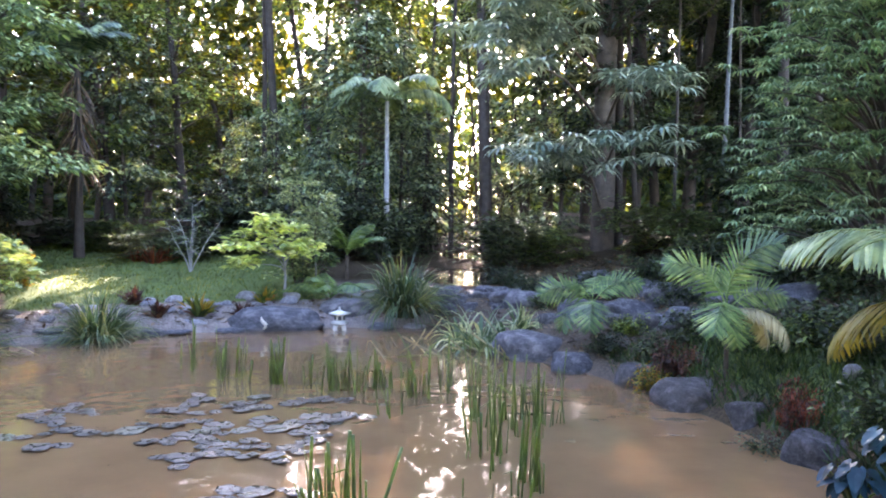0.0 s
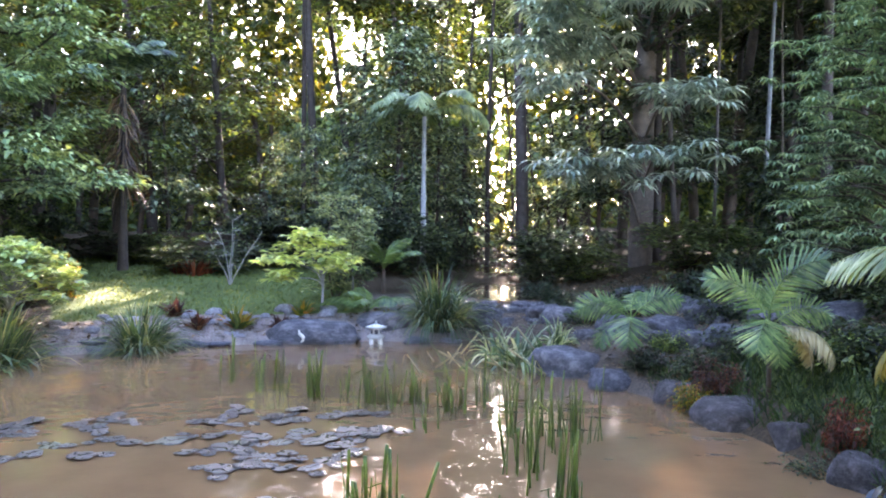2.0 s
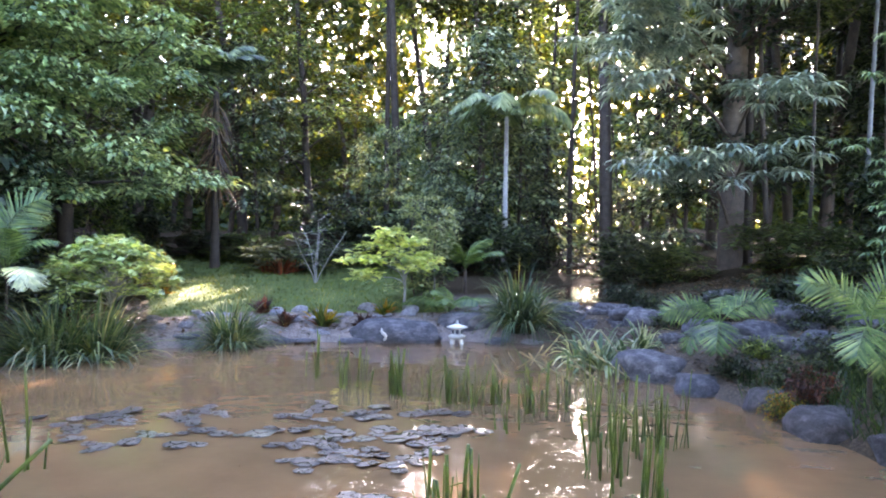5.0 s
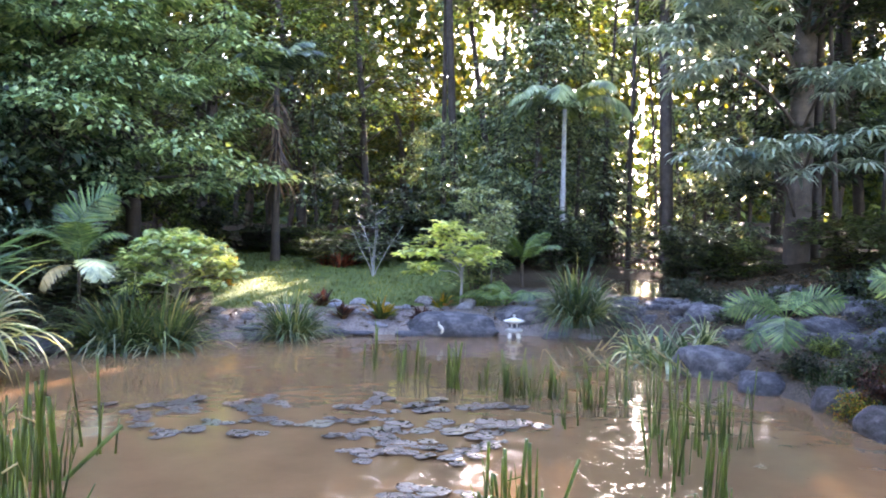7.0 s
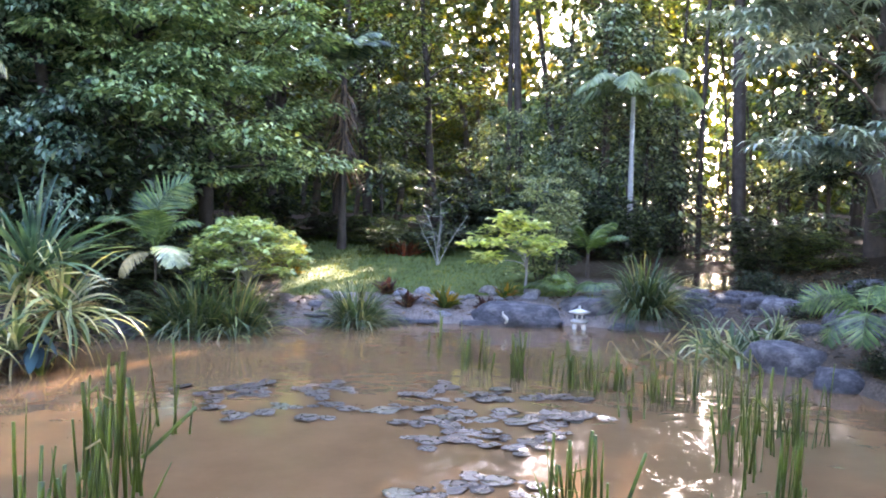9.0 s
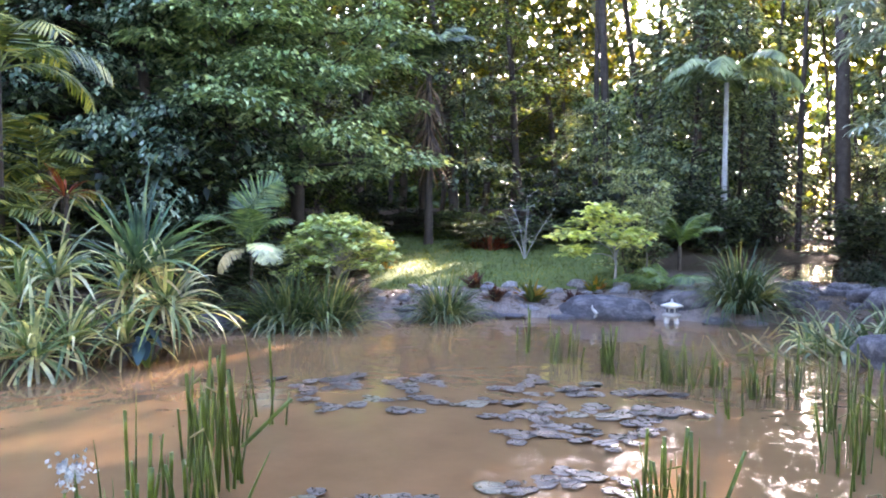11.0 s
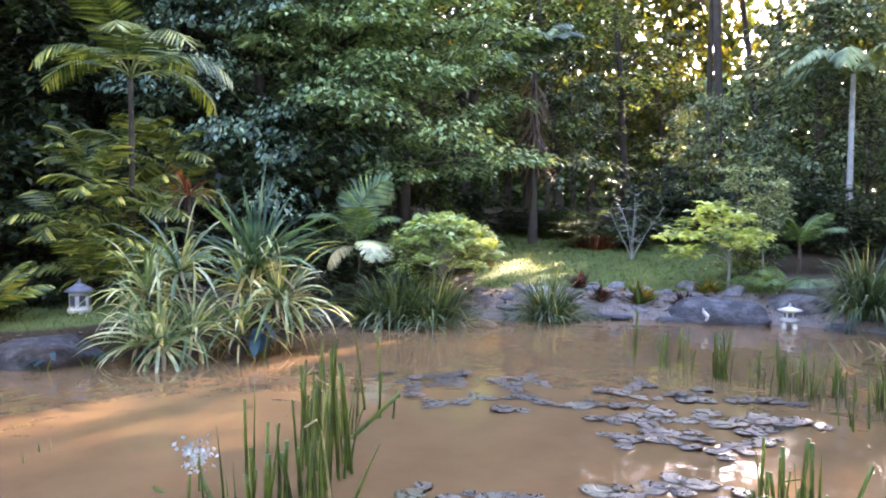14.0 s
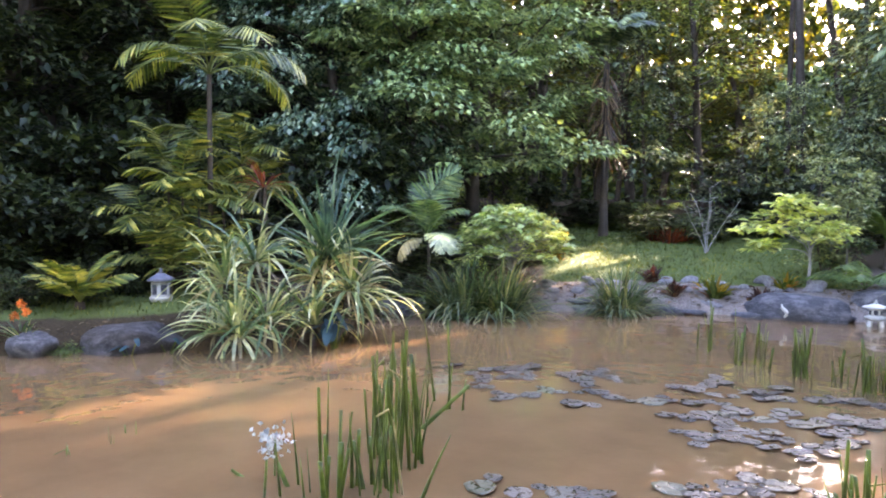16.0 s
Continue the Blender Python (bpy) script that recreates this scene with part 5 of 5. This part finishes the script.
def umbrella_tree(bearing, metres, girth, height, branches, label):
    """branches: (bearing, height over the ground, leaf tufts) of its drooping sprays."""
    x, y = spot(bearing, metres)
    z = on_ground(x, y)
    root = new("umbrella_tree")
    root.matrix_world = pose(x, y, z)
    trunk, r = limb((0, 0, -0.3), (0, 0, 1), height, girth, girth * 0.6, n=12, wander=0.015)
    wood, tufts = [tube(trunk, r, 14)], []
    for b, h, n in branches:
        bx, by = spot(b, metres - rng.uniform(2.5, 5.0))
        end = np.array([bx - x, by - y, h - 0.7])
        k = int(np.clip(h / height * 11 - 0.5, 1, 11))
        start = trunk[k]
        s = np.linspace(0, 1, 7)[:, None]
        way = start * (1 - s) + end * s + np.array([0, 0, 0.5]) * np.sin(s * np.pi)
        wood.append(tube(way, np.linspace(0.05, 0.012, 7), 6))
        for i in range(int(n * 2.8)):
            tufts.append(end + rng.normal(0, 1, 3) * (0.55, 0.55, 0.14))
    part("trunk", mesh_of("umbrella_trunk", *joined(wood), BARK_GREY, True), root)
    part("crown", mesh_of("umbrella_crown", *rosettes(np.array(tufts), 18, 0.52, 0.085, 2.0), UMBRELLA, True), root)
    return tagged(root, label, "tree")


rng = np.random.default_rng(37)
umbrella_tree(11.8, 21.3, 0.33, 13, [(4.5, 5.9, 9), (6.2, 6.3, 9), (8.5, 6.0, 9), (5.5, 5.0, 6), (10.5, 7.0, 8), (13.0, 6.6, 8), (8.0, 3.1, 7), (9.5, 2.9, 5), (15.0, 4.6, 6), (17.5, 7.2, 8), (20, 7.4, 8), (23, 7.3, 8), (26, 7.4, 7), (14.2, 3.2, 5)],
              "large grey-brown tree with drooping blue-green umbrella leaves")


def feathery_tree(bearing, metres, height, wide, tufts):
    """A bushy tree: tiers of drooping sprays on limbs round a slender trunk."""
    x, y = spot(bearing, metres)
    root = new("feathery_tree")
    root.matrix_world = pose(x, y, on_ground(x, y))
    trunk, r = limb((0, 0, -0.2), (0, 0, 1), height * 0.92, 0.1, 0.03, n=10, wander=0.03)
    wood, ends = [tube(trunk, r, 9)], []
    for i in range(tufts // 7):
        h = 0.08 + 0.9 * (i + 0.5) / (tufts // 7)
        reach = wide * (1 - h ** 2.2) ** 0.6 * rng.uniform(0.75, 1.08)
        a = i * 2.4 + rng.uniform(-0.3, 0.3)
        start = trunk[int(h * 9)]
        end = np.array([reach * math.cos(a), reach * math.sin(a), h * height + 0.12 * reach])
        s = np.linspace(0, 1, 6)[:, None]
        way = start * (1 - s) + end * s + np.array([0, 0, 0.3]) * np.sin(s * np.pi)
        wood.append(tube(way, np.linspace(0.03, 0.006, 6), 5))
        for k in range(7):
            q = way[2 + k % 4] if k < 4 else end
            ends.append(q + rng.normal(0, 1, 3) * (0.24, 0.24, 0.09))
    part("trunk", mesh_of("feathery_trunk", *joined(wood), BARK_GREY, True), root)
    part("crown", mesh_of("feathery_crown", *rosettes(np.array(ends), 14, 0.21, 0.042, 2.2), LEAF_FEATHER, True), root)
    return tagged(root, "bushy tree with soft drooping blue-green foliage", "tree")


rng = np.random.default_rng(38)
feathery_tree(29.8, 12.6, 5.0, 1.85, 1260)


def ring_leaves(points, count, length):
    """Flat rings of leaves that face upwards, one ring at each point."""
    c = np.repeat(points, count, 0)
    a = rng.uniform(0, 2 * np.pi, len(c))
    way = np.column_stack([np.cos(a), np.sin(a), rng.uniform(-0.55, 0.3, len(c))])
    L = length * rng.uniform(0.6, 1.2, len(c))
    return leaves(c + rng.normal(0, length * 0.25, c.shape) * (1, 1, 0.5), way, rng.normal(0, 0.3, c.shape) + (0, 0, 1), L, L * 0.5)


def layered_shrub(name, bearing, metres, pads, fork, per, leaf, mat, label):
    """An open shrub: limbs from a low fork to flat pads of leaf rings; pads are (right, away, height, radius)."""
    x, y = spot(bearing, metres)
    root = new("shrub")
    root.matrix_world = pose(x, y, on_ground(x, y), 0, 0, -bearing)
    base = np.array([0.02, 0.0, fork])
    wood, ends = [tube([(0, 0, -0.1), (0.01, 0, fork * 0.5), base], [0.035, 0.028, 0.024], 8)], []
    for px, py, pz, pr in pads:
        top = np.array([px, py, pz - 0.08])
        s = np.linspace(0, 1, 6)[:, None]
        way = base * (1 - s) + top * s + np.array([-px, -py, 0.3]) * 0.3 * np.sin(s * np.pi)
        wood.append(tube(way, np.linspace(0.017, 0.006, 6), 5))
        for k in range(per):
            a, q = 2.4 * k + rng.uniform(0, 0.5), pr * math.sqrt((k + 0.5) / per) * rng.uniform(0.8, 1.2)
            tip = top + (q * math.cos(a), q * math.sin(a), 0.1 - 0.35 * q * q / pr + rng.normal(0, 0.04))
            wood.append(tube([top, (top + tip) / 2 + (0, 0, 0.03), tip], [0.005, 0.004, 0.003], 4))
            ends.append(tip)
    part("stem", mesh_of(name + "_stem", *joined(wood), BARK_PALE, True), root)
    part("foliage", mesh_of(name + "_leaves", *ring_leaves(np.array(ends), 9, leaf), mat), root)
    return tagged(root, label, "shrub")


rng = np.random.default_rng(39)
layered_shrub("light_shrub", -11.8, 15.0, [(-0.3, 0, 1.55, 0.33), (-0.9, 0.1, 1.1, 0.33), (-0.75, -0.2, 0.75, 0.24), (-0.2, -0.2, 1.15, 0.4), (0.38, 0, 1.1, 0.32), (0.1, 0.2, 1.4, 0.32), (-0.55, 0.2, 1.35, 0.3), (0.22, -0.3, 0.95, 0.2)],
              0.45, 13, 0.2, LEAF_LIGHT, "light green open-branched shrub at the lawn edge")
DOME = [(0.95 * w * math.cos(2.4 * i), 0.95 * w * math.sin(2.4 * i), 0.2 + 1.2 * math.sqrt(max(0, 1 - 0.95 * w * w)), 0.28) for i, w in ((i, math.sqrt((i + 0.5) / 34)) for i in range(34))]
layered_shrub("round_shrub", -32.5, 13.8, DOME, 0.15, 11, 0.17, LEAF_SHRUB, "rounded pale green shrub above the mat-rush")


def shaggy_palm():
    x, y = spot(-25.6, 21.5)
    root = palm(x, y, 4.9, 0.115, [(F_DARK, 13, 5, 16)], "shaggy_palm", "dark palm with a brown shaggy skirt on its trunk", BARK)
    n = 260
    a, h = rng.uniform(0, 2 * np.pi, n), rng.uniform(2.2, 4.6, n)
    v, f = blades(np.column_stack([0.11 * np.cos(a), 0.11 * np.sin(a), h]), np.column_stack([np.cos(a) * 0.6, np.sin(a) * 0.6, np.full(n, -0.6)]), (0, 0, 1), rng.uniform(0.5, 1.1, n), 0.035, 2.0, segs=3)
    part("skirt", mesh_of("palm_skirt", v, f, SKIRT), root, "dry brown hanging leaf skirt")


SKIRT = leaf_material("dry_brown_leaf", [(0, (0.05, 0.028, 0.015)), (0.6, (0.13, 0.075, 0.04)), (1, (0.25, 0.16, 0.09))], through_light=0.2)
rng = np.random.default_rng(40)
shaggy_palm()


def taro_mesh(seed, count, size):
    """Heart-shaped leaves on bent stalks."""
    r = np.random.default_rng(seed)
    pieces, stalks = [], []
    a = np.linspace(-np.pi, np.pi, 19)
    shape = np.column_stack([np.cos(a) * (0.62 + 0.38 * np.cos(a / 2) ** 2), np.sin(a) * 0.42 * (1 - 0.25 * np.cos(a))])
    shape[0] = shape[-1] = (-0.3, 0)
    for i in range(count):
        t = r.uniform(0, 2 * math.pi)
        h, out = size * r.uniform(0.9, 2.0), size * r.uniform(0.3, 1.5)
        top = np.array([out * math.cos(t), out * math.sin(t), h])
        s = np.linspace(0, 1, 6)[:, None]
        stalks.append(tube(np.array([0, 0, -0.05]) * (1 - s) + top * s + np.array([0, 0, 0.2 * size]) * np.sin(s * np.pi), np.linspace(0.012, 0.006, 6), 5))
        m = pose(*top, 0, r.uniform(15, 60), math.degrees(t) + r.normal(0, 25))
        sc = size * r.uniform(0.7, 1.2)
        local = [Vector((0, 0, 0.02 * sc))] + [Vector((p[0] * sc * 0.8, p[1] * sc * 0.8, 0.1 * sc * abs(p[1]) - 0.06 * sc * p[0] ** 2)) for p in shape]
        v = np.array([m @ p for p in local])
        k = np.arange(1, 19)
        pieces.append((v, np.column_stack([np.zeros(18, int), k, k + 1])))
    return mesh_of("taro_stalks", *joined(stalks), REED, True), mesh_of("taro_leaves", *joined(pieces), TARO, True)


def taro(x, y, count, size, label, z=None, seed=1):
    root = new("taro")
    root.matrix_world = pose(x, y, on_ground(x, y) if z is None else z)
    stalks, blades_mesh = taro_mesh(seed, count, size)
    part("stalks", stalks, root)
    part("leaves", blades_mesh, root)
    tagged(root, label, "taro", "taro plants by the water")


taro(2.75, 5.0, 34, 0.13, "taro with large blue-green leaves beside the boulders", z=0.05, seed=3)
taro(3.2, 5.25, 36, 0.14, "taro with large blue-green leaves beside the boulders", seed=4)
x, y = spot(-46.0, 9.7)
taro(x, y, 15, 0.2, "small blue-green taro under the flax at the water", z=0.0, seed=5)
taro(-8.55, 4.85, 4, 0.12, "small taro leaves rising from the water by a boulder", z=-0.05, seed=6)
taro(-8.35, 5.25, 3, 0.12, "small taro leaves rising from the water by a boulder", z=-0.05, seed=7)


def build_covers():
    low = [shrub_meshes("ground_cover", 0.35, 0.9, 5, 45, 12, 0.065, BARK, m, 0.1, 0.3, thick=0.01) for m in (LEAF_DARK, LEAF_MID, MAROON, RED_LEAF, CROTON)]
    # planted slope on the right and behind the rosettes
    for b, d, s, k in ((-42, 12.0, 1.0, 0), (-41, 13, 1.3, 0), (-43.5, 13.2, 1.3, 0), (-45, 12, 1.1, 0), (-39.5, 12.6, 0.9, 1), (-64.5, 10.2, 0.5, 1), (-64, 12.5, 1.2, 0), (-60.5, 13, 1.2, 0), (-67, 12, 1.0, 0), (12.5, 10.0, 0.6, 0), (14.0, 10.9, 0.7, 1), (16.2, 9.6, 0.7, 0), (18.5, 10.2, 0.9, 0), (22, 9.9, 1.2, 0), (24.5, 9.4, 1.1, 1), (27, 9.6, 1.2, 0), (29.5, 9.0, 1.3, 0), (17.0, 12.4, 0.9, 0),
                       (21.0, 12.2, 1.3, 1), (25, 12.0, 1.4, 0), (29, 11.5, 1.4, 0), (8.5, 13.6, 1.0, 0), (11.5, 14.5, 1.2, 0), (15, 15.0, 1.4, 0), (19, 15.4, 1.5, 0), (24, 15.2, 1.6, 0), (6.5, 15.2, 1.0, 0), (-2.4, 15.5, 0.8, 1), (4.6, 15.8, 0.9, 0), (23.2, 6.9, 0.5, 0), (31, 6.8, 0.9, 0)):
        x, y = spot(b, d)
        shrub(low[k], x, y, rng.uniform(0, 360), s, "ground_cover", ("low dark green ground cover on the slope", "low mid-green ground cover on the slope")[k], "ground cover", "ground covers on the slope", 1.2)
    x, y = spot(16.6, 8.75)
    shrub(low[4], x - 0.16, y + 0.05, 0, 0.45, "croton", "croton with yellow, green and dark red leaves", "shrub", "", 1.9)
    shrub(low[2], x + 0.12, y + 0.05, 0, 0.5, "bloodleaf", "dark maroon leafy plant beside the croton", "shrub", "", 2.1)
    for b, d, s, t in ((-31.4, 16.9, 0.8, 3.6), (-30.3, 17.2, 0.75, 4.0), (-29.3, 17.0, 0.7, 3.0)):
        x, y = spot(b, d)
        shrub(low[4], x, y, b * 30, s, "croton", "tall croton with yellow and orange leaves behind the round shrub", "shrub", "crotons behind the round shrub", t)
    x, y = spot(25.3, 7.15)
    shrub(low[3], x, y, 0, 0.38, "coleus", "red-leaved coleus on the grassy bank", "shrub", "", 3.4)


rng = np.random.default_rng(32)
build_covers()


def build_grass():
    n = 90000
    x, y = rng.uniform(-14, 8.5, n), rng.uniform(3, 26.5, n)
    keep = lawn_amount(x, y) > rng.uniform(0.3, 0.8, n)
    x, y = x[keep], y[keep]
    n = len(x)
    p = np.column_stack([x, y, ground_height(x, y) - 0.01])
    way = rng.normal(0, 0.4, (n, 3)) * (1, 1, 0) + (0, 0, 1)
    v, f = leaves(p, way, rng.normal(0, 1, (n, 3)), rng.uniform(0.04, 0.09, n), rng.uniform(0.012, 0.022, n))
    tagged(new("lawn_grass", mesh_of("lawn_grass", v, f, GRASS)), "short green lawn grass beside the pond", "grass", kind="stuff")


rng = np.random.default_rng(33)
build_grass()


def build_long_grass():
    n = 13000
    x, y = rng.uniform(2.1, 6.5, n), rng.uniform(4.2, 9.6, n)
    keep = shore_distance(x, y) > 0.08
    x, y = x[keep], y[keep]
    n = len(x)
    p = np.column_stack([x, y, ground_height(x, y) - 0.02])
    v, f = blades(p, rng.normal(0, 0.45, (n, 3)) * (1, 1, 0) + (0, 0, 1), rng.normal(0, 1, (n, 3)), rng.uniform(0.1, 0.26, n), rng.uniform(0.01, 0.02, n), rng.uniform(0.6, 1.8, n), segs=3)
    tagged(new("long_grass", mesh_of("long_grass", v, f, GRASS_DARK)), "long grass on the bank, its dark green colour taking in the shade", "grass", kind="stuff")


# the bank's shade is put into this darker grass colour
GRASS_DARK = leaf_material("long_shade_grass", [(0, (0.012, 0.028, 0.008)), (0.6, (0.03, 0.06, 0.016)), (1, (0.07, 0.11, 0.03))])
rng = np.random.default_rng(34)
build_long_grass()


def build_litter():
    n = 22000
    k = np.arange(n)
    b, d = np.where(k < 12000, rng.uniform(-4, 31, n), np.where(k < 16000, rng.uniform(-70, -38, n), rng.uniform(-40, -2, n))), np.where(k < 16000, rng.uniform(9.5, 20, n), rng.uniform(12, 16.5, n))
    x, y = d * np.sin(np.radians(b)), d * np.cos(np.radians(b))
    pool = np.min([np.hypot((x - cx) / rx, (y - cy) / ry) for cx, cy, rx, ry, _ in POOLS], axis=0)
    keep = (shore_distance(x, y) > 0.15) & (lawn_amount(x, y) < 0.3) & (pool > 1.0)
    x, y = x[keep], y[keep]
    n = len(x)
    p = np.column_stack([x, y, ground_height(x, y) + 0.012])
    way = rng.normal(0, 1, (n, 3)) * (1, 1, 0.15)
    v, f = leaves(p, way, rng.normal(0, 0.35, (n, 3)) + (0, 0, 1), rng.uniform(0.05, 0.13, n), rng.uniform(0.02, 0.06, n))
    tagged(new("leaf_litter", mesh_of("leaf_litter", v, f, SKIRT)), "fallen brown leaves scattered over the planted banks", "leaf litter", kind="stuff")


rng = np.random.default_rng(35)
build_litter()


def build_small():
    # white curved ornament on the broad boulder
    s = np.linspace(0, 1, 10)
    pts = np.column_stack([0.04 * np.sin(s * 5.5), np.zeros(10), 0.2 * s])
    v, f = tube(pts, 0.024 * np.sin(0.35 + s * 2.6) + 0.006, 8)
    ob = new("white_ornament", mesh_of("white_ornament", v, f, CONCRETE, True))
    x, y = spot(-13.3, 12.75)
    ob.matrix_world = pose(x, y, 0.13)
    tagged(ob, "small white curved garden ornament on the boulder", "ornament")
    # sapling tied to a stake
    x, y = spot(-9.5, 16.0)
    root = new("staked_sapling")
    root.matrix_world = pose(x, y, on_ground(x, y))
    part("stake", mesh_of("stake", *tube([(0, 0, -0.1), (0, 0, 0.45), (0, 0, 0.9)], [0.018] * 3, 6), BARK_PALE, True), root)
    st, fo = shrub_meshes("sapling", 1.0, 0.5, 2, 10, 8, 0.12, BARK_GREY, LEAF_MID, 0.09, 0.5, thick=0.01)
    part("stem", st, root)
    part("foliage", fo, root)
    tagged(root, "young sapling tied to a pale stake", "sapling")
    # pale white cluster of small flakes on a stalk among the reeds
    root = new("pale_cluster")
    root.matrix_world = pose(-4.1, 3.3, -0.2)
    part("stalk", mesh_of("cluster_stalk", *tube([(0, 0, 0), (0.01, 0, 0.25), (0, 0.01, 0.45)], [0.008, 0.007, 0.005], 6), REED, True), root)
    n = 90
    c = rng.normal(0, 1, (n, 3)) * (0.05, 0.05, 0.05) + (0, 0, 0.45)
    part("flower_head", mesh_of("white_flakes", *leaves(c, rng.normal(0, 1, (n, 3)), rng.normal(0, 1, (n, 3)), np.full(n, 0.045), np.full(n, 0.03)), WHITE_FLAKE), root, "pale white cluster of small flakes")["kind"] = "stuff"
    tagged(root, "pale white cluster on a stalk among the reed stems", "flower")
    # orange flowers by the left boulder
    root = new("orange_flower")
    x, y = spot(-66.9, 10.6)
    root.matrix_world = pose(x, y, on_ground(x, y))
    part("foliage", strap_mesh("flower_leaves", 24, 0.35, 0.03, STRAP_DARK, 0.08, (30, 80), 1.0, 4), root)
    n = 40
    c = np.repeat(np.array([(0.1, 0, 0.32), (-0.08, 0.03, 0.4), (0.02, -0.1, 0.27)]), n, 0)
    part("flowers", mesh_of("orange_petals", *leaves(c, rng.normal(0, 1, (3 * n, 3)), rng.normal(0, 1, (3 * n, 3)), np.full(3 * n, 0.07), np.full(3 * n, 0.04)), ORANGE), root, "orange flower heads")["kind"] = "stuff"
    tagged(root, "orange-flowering plant on the grassy bank", "flower")


WHITE_FLAKE = leaf_material("white_flake", [(0, (0.6, 0.62, 0.7)), (1, (0.8, 0.8, 0.82))], glow=(1, 1, 1))
ORANGE = leaf_material("orange_petal", [(0, (0.6, 0.14, 0.03)), (1, (0.75, 0.28, 0.08))], glow=(1, 1, 1))
rng = np.random.default_rng(36)
build_small()
